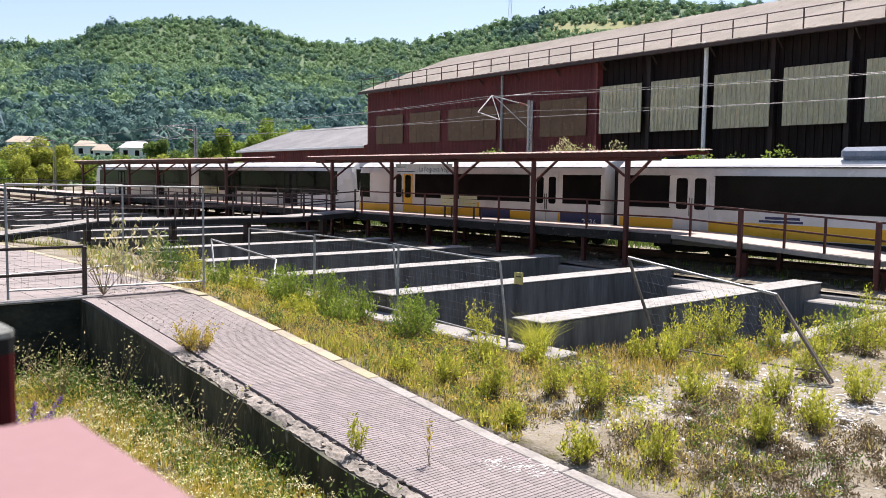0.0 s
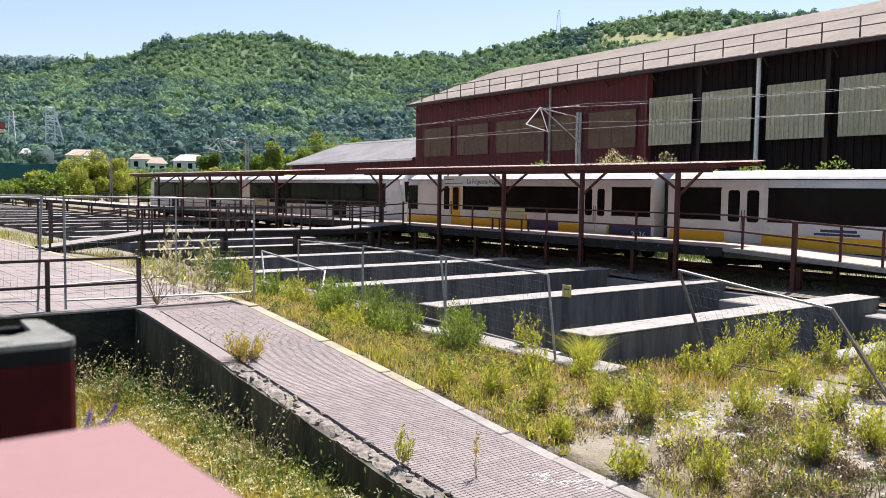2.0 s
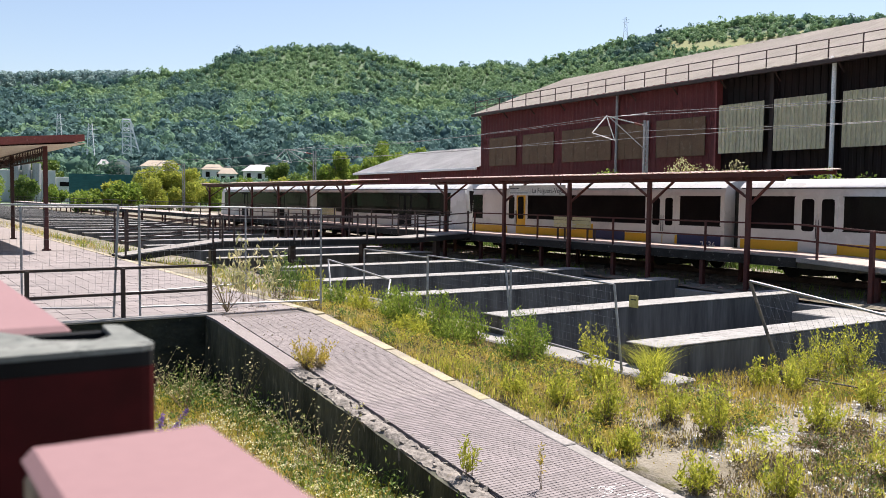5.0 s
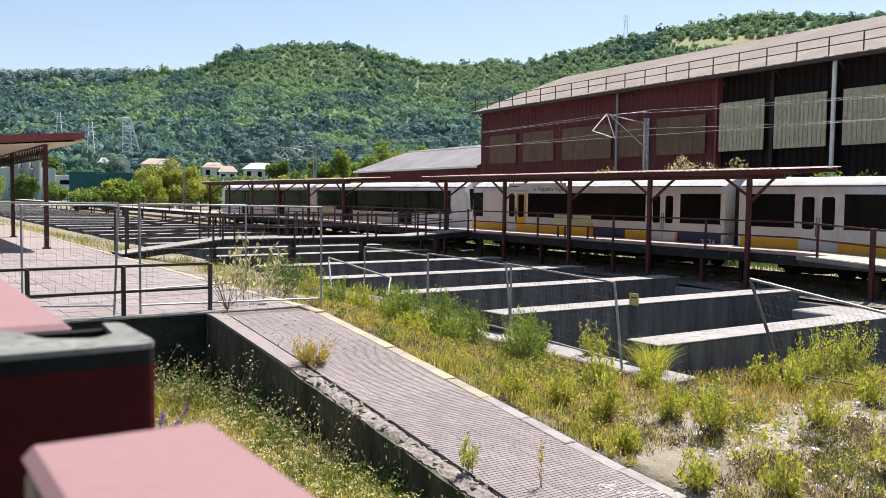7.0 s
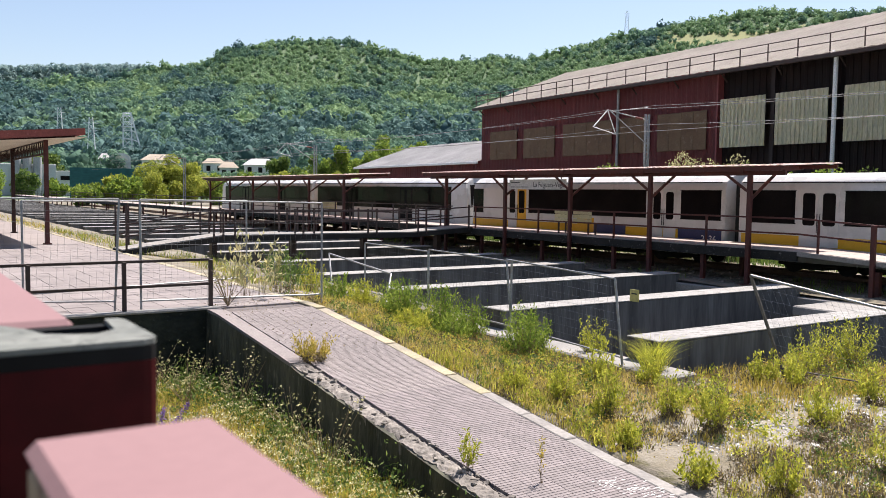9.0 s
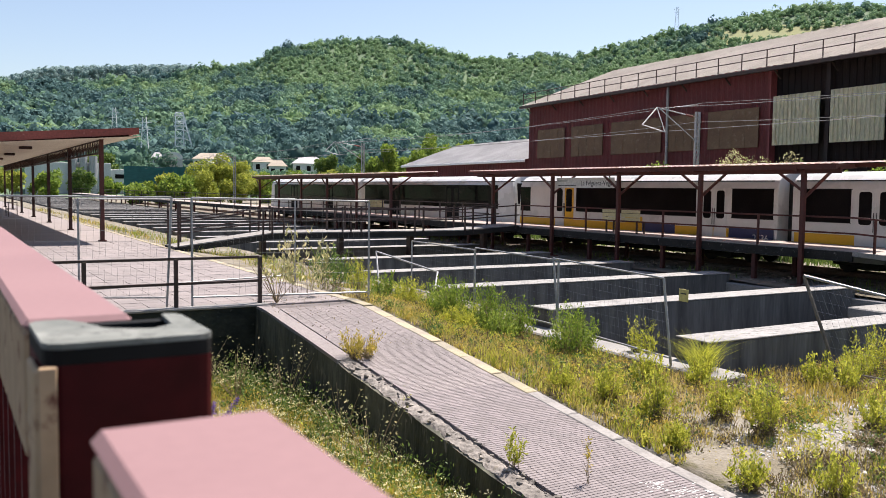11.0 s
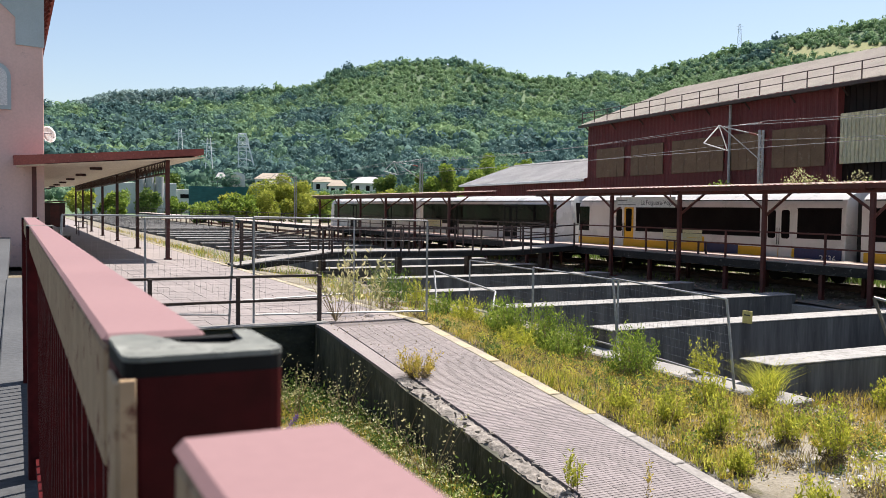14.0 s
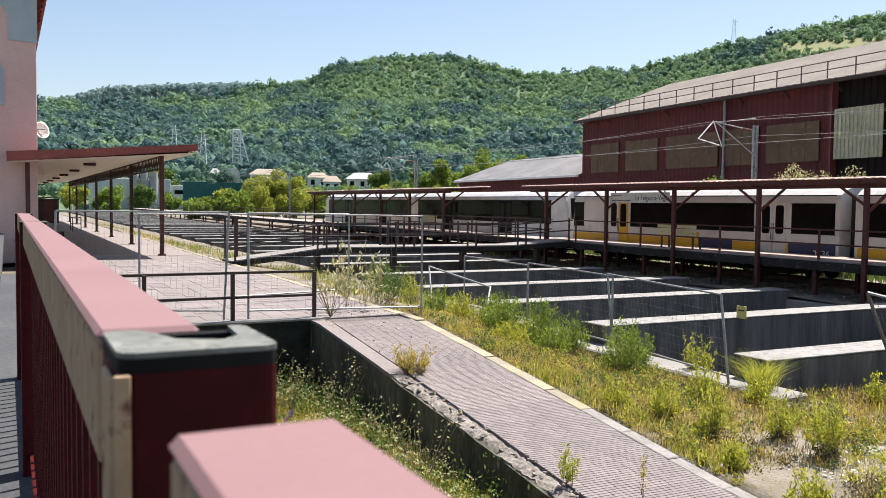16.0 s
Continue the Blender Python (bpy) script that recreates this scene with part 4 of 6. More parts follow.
bench(22.55, 25.2)
bench(22.7, 47.0)

# ---- footbridge across the trench ----
bridge = thing("footbridge", "dark steel footbridge with railings across the trench", "footbridge")


def bridge_z(x):
    return 0.05 + 0.45 * min(max((x - 7.4) / 3.4, 0), 1) + 0.18 * min(max((x - 19) / 3, 0), 1)


knots = [7.2, 10.8, 19.0, 22.0]
for a, b in zip(knots, knots[1:]):
    s = Shape()
    for lo, hi, y0, y1 in ((0.0, 0.05, 31.2, 32.6),):
        v = [s.bm.verts.new((x, y, bridge_z(x) + z)) for x in (a, b) for y, z in ((y0, lo), (y1, lo), (y1, hi), (y0, hi))]
        for f in ((0, 1, 2, 3), (7, 6, 5, 4), (0, 4, 5, 1), (1, 5, 6, 2), (2, 6, 7, 3), (3, 7, 4, 0)):
            s.bm.faces.new([v[i] for i in f])
    part("deck", s, M_BRIDGEDECK, bridge)
    for y in (31.12, 32.68):
        part("girder", Shape().beam((a, y, bridge_z(a) - 0.08), (b, y, bridge_z(b) - 0.08), 0.1, 0.2), M_UNDER, bridge)
for y in (31.1, 32.7):
    for k in (0.92, 0.5):
        for a, b in zip(knots, knots[1:]):
            part("rail", Shape().beam((a, y, bridge_z(a) + k), (b, y, bridge_z(b) + k), 0.05, 0.05), M_DARKSTEEL, bridge)
    for x in (7.3, 7.75, 10.4, 10.75, 11.2, 13.6, 13.95, 14.4, 16.8, 17.2, 19.2, 19.6, 21.8):
        part("post", Shape().box((x - 0.03, y - 0.03, bridge_z(x) - 0.1), (x + 0.03, y + 0.03, bridge_z(x) + (1.6 if x < 8 else 1.02))), M_DARKSTEEL, bridge)
for x in (8.0, 10.75, 14.0, 17.2, 20.9):
    part("pier", Shape().box((x - 0.1, 32.1, -5.0 if x > 11 and x < 20.8 else -0.7), (x + 0.1, 32.4, bridge_z(x) - 0.02)), M_DARKSTEEL, bridge)


# ---- railing in front of the eye ----
rail = thing("street_railing", "bleached red steel street railing with a maroon square post", "railing")
TOP = 2.15


def top_rail(y0, y1, side=None, label="beige flaking rail side"):
    part("top_rail", Shape().box((0.052, y0, TOP - 0.009), (0.130, y1, TOP), 0.0044), M_PINKRAIL, rail)
    part("rail_side", Shape().box((0.053, y0 + 0.001, TOP - 0.105), (0.129, y1 - 0.001, TOP - 0.0093), 0.003), side or M_BEIGE, rail, label)


top_rail(-2.0, 0.375)
top_rail(0.70, 4.25)
top_rail(4.38, 6.6)


def square_post(x0, y0, w, z1):
    t = 0.012

    def ring(inset):
        """The post's outline with rounded corners, drawn in by inset."""
        r = max(0.011 - inset, 0.002)
        a, b, c, d = x0 + inset + r, x0 + w - inset - r, y0 + inset + r, y0 + w - inset - r
        return [(cx + r * math.cos(radians(g + 30 * k)), cy + r * math.sin(radians(g + 30 * k))) for cx, cy, g in ((a, c, 180), (b, c, 270), (b, d, 0), (a, d, 90)) for k in range(4)]

    def tube(za, zb):
        s = Shape()
        loops = []
        for z in (za, zb):
            for inset in (0, t):
                loops.append([s.bm.verts.new((x, y, z)) for x, y in ring(inset)])
        for i in range(16):
            j = (i + 1) % 16
            for p, q in ((0, 2), (3, 1), (2, 3), (1, 0)):
                s.bm.faces.new((loops[p][i], loops[p][j], loops[q][j], loops[q][i]))
        return s

    p = part("post", tube(0.9, z1 - 0.014), M_MAROON, rail, "maroon square hollow post")
    part("rim", tube(z1 - 0.0138, z1 - 0.004), M_BLACK, p, "black bare rim")
    s = Shape()
    lid = [(0.1, 0), (0.9, 0), (0.97, 0.03), (1, 0.1), (1, 0.9), (0.97, 0.97), (0.88, 1), (0.84, 0.5), (0.7, 0.36), (0.55, 0.42), (0.42, 0.5), (0.33, 0.8), (0.22, 1), (0.1, 1), (0.03, 0.97), (0, 0.9), (0, 0.1), (0.03, 0.03)]
    low = [s.bm.verts.new((x0 + w * a, y0 + w * b, z1 - 0.0038)) for a, b in lid]
    top = [s.bm.verts.new((x0 + w * a, y0 + w * b, z1)) for a, b in lid]
    s.bm.faces.new(low[::-1]), s.bm.faces.new(top)
    for i in range(len(lid)):
        j = (i + 1) % len(lid)
        s.bm.faces.new((low[i], low[j], top[j], top[i]))
    part("cap", s, M_CAPWORN, p, "chipped grey cap, partly broken open")


square_post(0.055, 0.585, 0.108, TOP)
part("side_plate", Shape().box((0.0495, 0.588, 0.92), (0.0545, 0.64, TOP - 0.016), 0.002), M_BEIGE, rail, "beige flaking side plate")
part("front_plate", Shape().box((0.0515, 0.5805, 0.92), (0.0625, 0.5846, TOP - 0.0136), 0.001), M_BEIGE, rail, "beige flaking strip on the post")
square_post(0.04, 4.26, 0.11, TOP)
square_post(0.04, 6.6, 0.11, TOP)
part("lower_rail", Shape().box((0.07, 0.70, 1.06), (0.11, 6.6, 1.10)), M_MAROON, rail)
part("lower_rail", Shape().box((0.07, -2.0, 1.06), (0.11, 0.58, 1.10)), M_MAROON, rail)
for k in range(72):
    y = -1.9 + k * 0.118
    if abs(y - 0.63) < 0.09 or abs(y - 4.3) < 0.09:
        continue
    part("baluster", Shape().box((0.082, y - 0.009, 1.1), (0.10, y + 0.009, TOP - 0.1)), M_MAROON, rail)
part("foot", Shape().box((0.055, 0.585, 0.88), (0.163, 0.693, 0.92)), M_MAROON, rail)
solid("kerb_street", Shape().box((-0.12, -6, 0.961), (0.2, 16.1, 1.0), 0.01).box((0.022, -6, 0.7), (0.2, 16.1, 0.96)), M_STREET, "dark kerb under the street railing", "kerb", "structure")

# ---- gate railing at the platform end ----
gate = thing("end_railing", "dark brown steel railing closing the platform end", "railing")
for z in (0.46, 0.92):
    part("rail", Shape().box((0.4, 16.03, z - 0.025), (5.33, 16.08, z + 0.025), 0.004), M_DARKSTEEL, gate)
for x in (0.5, 2.15, 3.72, 5.3):
    part("post", Shape().box((x - 0.035, 16.02, 0.03), (x + 0.035, 16.09, 0.92), 0.005), M_DARKSTEEL, gate)


# ---- site fence panels ----
def fence_panel(a, b, h, lean=(0, 0), label="galvanised wire mesh site fence panel", grid=True):
    """A mesh panel between two feet, its top shifted by lean."""
    ob = thing("site_fence", label, "fence", group="site fence panels")
    a, b = Vector(a), Vector(b)
    up = Vector((lean[0], lean[1], h))
    for p in (a, b):
        part("post", Shape().bar(p, p + up, 0.022, 8), M_GALV, ob)
    part("top_bar", Shape().bar(a + up, b + up, 0.016, 8), M_GALV, ob)
    part("bottom_bar", Shape().bar(a + up * 0.09, b + up * 0.09, 0.018, 6), M_GALV, ob)
    if grid:
        n = int((b - a).length / 0.11)
        w = Shape()
        for i in range(1, n):
            p = a + (b - a) * i / n
            w.bar(p + up * 0.09, p + up, 0.0017, 3)
        for k in range(1, 9):
            w.bar(a + up * (0.09 + 0.91 * k / 9), b + up * (0.09 + 0.91 * k / 9), 0.0017, 3)
        part("wire_mesh", w, M_WIRE, ob)
    return ob


fence_panel((4.05, 16.2, 0.0), (7.58, 16.0, -0.05), 2.04)
fence_panel((0.7, 17.6, 0.0), (3.62, 16.35, 0.0), 2.04, lean=(0.1, 0))
fence_panel((2.35, 18.2, 0.0), (7.3, 19.5, 0.0), 1.98, grid=False, label="bare galvanised frame of a site fence panel")
fence_panel((10.4, 19.4, -0.42), (10.4, 16.4, -0.45), 1.35)
fence_panel((10.4, 16.38, -0.45), (10.4, 13.35, -0.5), 1.4)
fence_panel((10.4, 13.3, -0.5), (10.35, 10.25, -0.6), 1.43, lean=(0, 0.22))
leaning = thing("site_fence", "galvanised fence panel leaning over on worn grey props", "fence", group="site fence panels")
FA, FB, TA, TB = Vector((12.44, 8.62, -0.78)), Vector((13.13, 5.99, -0.84)), Vector((12.27, 9.24, 0.91)), Vector((13.02, 6.89, 0.46))
part("post", Shape().bar(FA, TA, 0.03, 8), M_SLEEPER, leaning)
part("post", Shape().bar(FB, TB, 0.03, 8), M_SLEEPER, leaning)
part("prop", Shape().bar(FB + Vector((0.1, 0.02, 0)), TB + Vector((0.16, 0.1, 0.0)), 0.028, 8), M_SLEEPER, leaning)
part("top_bar", Shape().bar(TA, TB, 0.022, 8), M_GALV, leaning)
part("bottom_bar", Shape().bar(FA.lerp(TA, 0.12), FB.lerp(TB, 0.12), 0.014, 6), M_SLEEPER, leaning)
net = Shape()
for i in range(1, 24):
    net.bar(FA.lerp(FB, i / 24).lerp(TA.lerp(TB, i / 24), 0.12), TA.lerp(TB, i / 24), 0.0017, 3)
for i in range(2, 9):
    net.bar(FA.lerp(TA, i / 9), FB.lerp(TB, i / 9), 0.0017, 3)
part("wire_mesh", net, M_WIRE, leaning)
fallen = thing("fence_frame", "bent galvanised fence frame fallen on the grass", "fence")
part("tube", Shape().bar((9.2, 19.0, 0.72), (9.9, 17.2, 0.35), 0.022).bar((9.9, 17.2, 0.35), (9.2, 16.2, -0.2), 0.022).bar((9.2, 19.0, 0.72), (8.9, 18.2, -0.1), 0.022), M_GALV, fallen)
plate = thing("warning_plate", "faded yellow plate wired to the fence", "sign", (10.3, 10.25, 0.6))
part("plate", Shape().box((-0.006, -0.38, -0.1), (0.006, -0.18, 0.1), 0.002), M_YSIGN, plate)
part("ink_bar", Shape().box((-0.01, -0.34, 0.02), (-0.006, -0.22, 0.04)), M_INK, plate)

# ---- trains on the track ----
TX, SIDE = 25.9, 1.28      # centre of the track and half the width of a coach
NEAR = TX - SIDE


def coach_outline():
    return [(-1.12, 0.12), (-1.25, 0.3), (-1.28, 0.62), (-1.28, 2.45), (-1.22, 2.70), (-1.02, 2.86), (-0.6, 2.97), (0, 3.0), (0.6, 2.97), (1.02, 2.86), (1.22, 2.70), (1.28, 2.45), (1.28, 0.62), (1.25, 0.3), (1.12, 0.12)]


def body_shell(y0, y1, nose0=0.0, nose1=0.0):
    """The hull from y0 to y1; nose0 and nose1 draw its ends in towards the roof."""
    s = Shape()
    o = coach_outline()
    cuts = [y0, y0 + 0.04, y0 + 0.5, y1 - 0.5, y1 - 0.04, y1]
    rows = []
    for k, y in enumerate(cuts):
        row = []
        for x, z in o:
            shrink = 0.93 if k in (0, 5) and ((k == 0 and nose0) or (k == 5 and nose1)) else (0.985 if k in (0, 5) else 1.0)
            push = 0.0
            u = max((z - 1.2) / 1.8, 0)
            if k < 2:
                push = nose0 * u * u
            elif k > 3:
                push = -nose1 * u * u
            row.append(s.bm.verts.new((TX + x * shrink, y + push, z)))
        rows.append(row)
    n = len(o)
    for a, b in zip(rows, rows[1:]):
        for i in range(n):
            s.bm.faces.new((a[i], a[(i + 1) % n], b[(i + 1) % n], b[i]))
    s.bm.faces.new(rows[0]), s.bm.faces.new(rows[-1][::-1])
    return s


def plate_on(y0, y1, z0, z1, proud=0.006, bevel=0.0, both=True):
    """A plate on the coach's sides."""
    s = Shape().box((NEAR - proud, y0, z0), (NEAR + 0.01, y1, z1), bevel)
    if both:
        s.box((NEAR + 2 * SIDE - 0.01, y0, z0), (NEAR + 2 * SIDE + proud, y1, z1), bevel)
    return s


def rounded(y0, y1, z0, z1, r, proud):
    pts = []
    for cy, cz, a0 in ((y1 - r, z1 - r, 0), (y0 + r, z1 - r, 90), (y0 + r, z0 + r, 180), (y1 - r, z0 + r, 270)):
        for k in range(4):
            a = radians(a0 + k * 30)
            pts.append((cy + r * math.cos(a), cz + r * math.sin(a)))
    s = Shape()
    f = [s.bm.verts.new((NEAR - proud, y, z)) for y, z in pts]
    b = [s.bm.verts.new((NEAR + 0.012, y, z)) for y, z in pts]
    s.bm.faces.new(f), s.bm.faces.new(b[::-1])
    for i in range(len(pts)):
        s.bm.faces.new((f[i], b[i], b[(i + 1) % len(pts)], f[(i + 1) % len(pts)]))
    return s


def coach(label, y0, y1, windows, doors, stripe, nose0=0.0, nose1=0.0, blue=(), unit=None, grp="coaches"):
    ob = thing("train_coach", label, "train", group=grp)
    part("body", body_shell(y0, y1, nose0, nose1), M_WHITE, ob)
    for a, b, z0, z1 in windows:
        w = part("window", plate_on(a, b, z0, z1, 0.006, 0, False), M_GLASS, ob, "dark tinted window band")
        part("window", Shape().box((NEAR + 2 * SIDE - 0.01, a, z0), (NEAR + 2 * SIDE + 0.006, b, z1)), M_GLASS, ob, "dark tinted window band")
        for zs in (z0 - 0.025, z1):
            part("seal", Shape().box((NEAR - 0.012, a - 0.03, zs), (NEAR, b + 0.03, zs + 0.025)), M_BLACK, w)
    if stripe:
        part("stripe", plate_on(y0 + 0.12, y1 - 0.12, 0.56, 0.98, 0.004, 0, False), M_YELLOW, ob, "yellow lower stripe")
    for a, b in blue:
        part("livery_panel", plate_on(a, b, 0.5, 1.0, 0.009, 0, False), M_BLUE, ob, "dark blue livery panel")
    for a, b, mats in doors:
        w = (b - a) / 2
        for k in range(2):
            c = a + k * w
            d = part("door", plate_on(c + 0.02, c + w - 0.02, 0.66, 2.44, 0.014, 0.004, False), mats[k], ob)
            part("door_window", rounded(c + 0.13, c + w - 0.13, 1.32, 2.34, 0.09, 0.02), M_GLASS, d, "tall rounded dark pane")
            part("grab_rail", Shape().bar((NEAR - 0.03, c + (0.05 if k else w - 0.05), 1.1), (NEAR - 0.03, c + (0.05 if k else w - 0.05), 1.7), 0.012), M_BLACK, d)
    part("gutter", plate_on(y0 + 0.15, y1 - 0.15, 2.66, 2.70, 0.02), M_UNDER, ob)
    for yc in (y0 + 2.6, y1 - 2.6):
        bg = part("bogie", Shape().box((TX - 0.95, yc - 1.25, 0.0), (TX + 0.95, yc + 1.25, 0.16), 0.03).box((TX - 0.98, yc - 0.4, -0.1), (TX + 0.98, yc + 0.4, 0.1), 0.02), M_UNDER, ob, "grimy bogie frame, darkened for shade")
        for dy in (-0.95, 0.95):
            wh = Shape()
            for x in (-0.5, 0.5):
                wh.bar((TX + x - 0.06, yc + dy, 0.1), (TX + x + 0.06, yc + dy, 0.1), 0.36, 18)
            wh.bar((TX - 0.5, yc + dy, 0.1), (TX + 0.5, yc + dy, 0.1), 0.07, 8)
            part("wheelset", wh, M_UNDER, bg)
    part("underframe", Shape().box((TX - 1.05, y0 + 4.4, -0.05), (TX + 1.05, y1 - 4.4, 0.2), 0.03), M_UNDER, ob)
    part("skirt", plate_on(y0 + 0.2, y1 - 0.2, 0.30, 0.54, 0.003), M_UNDER, ob)
    if unit:
        part("roof_unit", Shape().box((TX - 0.95, unit[0], 2.9), (TX + 0.95, unit[1], 3.28), 0.12), M_ROOFUNIT, ob, "blue-grey roof equipment cover")
    return ob


W, Y = M_WHITE, M_YELLOW
c1 = coach("white and yellow railcar coach with dark windows", 19.68, 34.85, [(33.9, 34.7, 1.3, 2.39), (23.35, 30.45, 1.37, 2.39), (19.85, 21.65, 1.37, 2.39)], [(30.6, 31.95, (Y, W)), (21.85, 23.1, (W, W))], True, nose1=0.25, blue=((19.8, 21.75), (24.4, 26.2)))
part("livery_panel", plate_on(26.2, 27.2, 0.55, 1.25, 0.008, 0, False), M_YELLOW, c1)
part("cab_light", Shape().box((TX - 0.5, 34.75, 2.56), (TX - 0.2, 34.86, 2.7), 0.02).box((TX + 0.2, 34.75, 2.56), (TX + 0.5, 34.86, 2.7), 0.02), M_GLASS, c1)
c2 = coach("white and yellow railcar coach coupled behind another", 4.4, 19.1, [(16.95, 18.6, 1.37, 2.40), (8.3, 15.25, 1.37, 2.40), (4.7, 5.4, 1.37, 2.40)], [(15.42, 16.8, (W, W)), (6.6, 7.95, (W, Y))], True, nose0=0.25, blue=((8.6, 9.9),), unit=(7.0, 11.5))
lettering("2536", 0.34, Matrix.Translation((NEAR - 0.013, 20.35, 0.58)) @ FACE, M_SIGN, c1, "number")
part("livery_mark", Shape().box((NEAR - 0.009, 12.3, 1.02), (NEAR - 0.004, 13.7, 1.09)).box((NEAR - 0.009, 12.4, 1.12), (NEAR - 0.004, 13.5, 1.2)), M_BLUE, c2, "dark mark on the side")
gang = thing("gangway", "dark folding gangway between two coaches", "gangway")
for k in range(6):
    part("bellows_fold", Shape().box((TX - 0.75 + 0.04 * (k % 2), 19.06 + k * 0.11, 0.55), (TX + 0.75 - 0.04 * (k % 2), 19.17 + k * 0.11, 2.62)), M_UNDER, gang)
u1 = coach("white railcar with a sloping dark windscreen", 35.1, 53.2, [(36.7, 52.6, 1.32, 2.48)], [(40.5, 41.9, (M_BLACK, M_BLACK)), (47.6, 49.0, (M_BLACK, M_BLACK))], False, nose0=0.55)
u2 = coach("white railcar coach at the far end of the train", 53.6, 71.6, [(54.2, 70.6, 1.32, 2.48)], [(58.0, 59.4, (M_BLACK, M_BLACK)), (65.2, 66.6, (M_BLACK, M_BLACK))], False, nose1=0.55)
ws = Shape()
ws.extrude([(-1.05, 1.25), (1.05, 1.25), (0.98, 2.3), (-0.98, 2.3)], -0.012, 0.012)
wsp = part("windscreen", ws, M_GLASS, u1, "dark sloping windscreen")
wsp.matrix_local = Matrix.Translation((TX, 34.98, 0.35)) @ pose(0, 0, 0, -12)
part("coupler", Shape().box((TX - 0.2, 34.7, 0.15), (TX + 0.2, 35.2, 0.4), 0.04), M_UNDER, u1)

# ---- overhead line ----
def mast(x, y, h, pale=True, label="grey steel overhead line mast with a bracket arm"):
    ob = thing("catenary_mast", label, "mast", (x, y, 0), group="overhead line masts")
    for dx in (-0.1, 0.1):
        part("upright", Shape().box((dx - 0.03, -0.05, -0.5), (dx + 0.03, 0.05, h)), M_GALV, ob)
    lat = Shape()
    for k in range(int(h / 0.4)):
        lat.beam((-0.1, 0.0, k * 0.4), (0.1, 0.0, k * 0.4 + 0.2), 0.02, 0.03).beam((0.1, 0.0, k * 0.4 + 0.2), (-0.1, 0.0, k * 0.4 + 0.4), 0.02, 0.03)
    part("lacing", lat, M_GALV, ob)
    arm = part("bracket_arm", Shape().bar((0, 0, h - 0.25), (-2.4, 0, h + 0.05), 0.025).bar((0, 0, h - 1.3), (-2.2, 0, h), 0.025).bar((0, 0, h + 0.3), (-2.0, 0, h + 0.05), 0.01), M_GALV, ob)
    part("steady_arm", Shape().bar((-2.4, 0, h + 0.05), (-3.2, 0, h - 0.7), 0.03).bar((-3.2, 0, h - 0.7), (-1.9, 0, h - 0.95), 0.02).bar((-2.4, 0, h + 0.05), (-1.9, 0, h - 0.95), 0.02), M_SIGN if pale else M_GALV, arm, "thin steady arm")
    part("insulator", Shape().bar((-0.3, 0, h - 0.22), (-0.75, 0, h - 0.16), 0.05, 8), M_EAVE, arm)
    return ob


mast(28.6, 27.2, 5.75)
mast(28.8, 62, 5.75, False)
mast(28.8, 96, 5.75, False)
for dx, z0, name in ((25.9, 4.75, "contact_wire"), (25.95, 5.75, "catenary_wire"), (28.9, 6.15, "feeder_wire"), (28.5, 5.3, "feeder_wire")):
    cu = bpy.data.curves.new(name, "CURVE")
    cu.dimensions, cu.bevel_depth, cu.bevel_resolution = "3D", 0.009, 0
    for a, b in ((-6, 27.2), (27.2, 62), (62, 96), (96, 130)):
        sag = 0.02 if name == "contact_wire" else 0.35
        pts = [(dx, a + (b - a) * k / 8, z0 - sag * (1 - (2 * k / 8 - 1) ** 2)) for k in range(9)]
        sp = cu.splines.new("POLY")
        sp.points.add(8)
        for q, p in zip(sp.points, pts):
            q.co = (*p, 1)
    cu.materials.append(M_WIRE)
    tagged(new(name, cu), "pale overhead wire strung between masts", "cable", "overhead wires")


# ---- houses and works far beyond the platform ----
def far_house(a, dist, width, depth, z0, eave, ridge, wall, roof, label, windows=3, turn=0.0):
    ob = thing("house", label, "house")
    ob.matrix_world = Matrix.Translation(bearing(a, dist)) @ pose(0, 0, 0, 0, 0, -a + turn)
    w, d = width / 2, depth / 2
    part("wall", Shape().box((-w, -d, z0), (w, d, eave)), wall, ob)
    s = Shape()
    v = [s.bm.verts.new(p) for p in ((-w - 0.5, -d - 0.5, eave), (w + 0.5, -d - 0.5, eave), (w + 0.5, d + 0.5, eave), (-w - 0.5, d + 0.5, eave), (-w * 0.55, 0, ridge), (w * 0.55, 0, ridge))]
    for f in ((0, 1, 5, 4), (2, 3, 4, 5), (1, 2, 5), (3, 0, 4), (3, 2, 1, 0)):
        s.bm.faces.new([v[i] for i in f])
    part("roof", s, roof, ob)
    for i in range(windows):
        x = -w + width * (i + 0.5) / windows
        part("window", Shape().box((x - 0.6, -d - 0.06, eave - 2.3), (x + 0.6, -d - 0.02, eave - 0.7)), M_GLASS, ob)
    return ob


def at_el(dist, el):
    return EYE + dist * math.tan(radians(el))


far_house(15.15, 290, 10.0, 9, 5, at_el(290, 1.72), at_el(290, 2.12), M_HOUSE, M_CLAYROOF, "pale house with a brown hipped roof", 4)
far_house(18.5, 280, 6.5, 7, 5, at_el(280, 1.6), at_el(280, 1.95), M_HOUSE, M_CLAYROOF, "small pale house with a clay roof", 2)
far_house(21.4, 270, 9.5, 7, 5, at_el(270, 1.55), at_el(270, 1.98), M_HOUSE, M_ROOFGREY, "white house with a grey roof", 3)
far_house(19.4, 262, 5.0, 6, 5, at_el(262, 1.35), at_el(262, 1.75), M_HOUSE, M_CLAYROOF, "small white house among trees", 2)
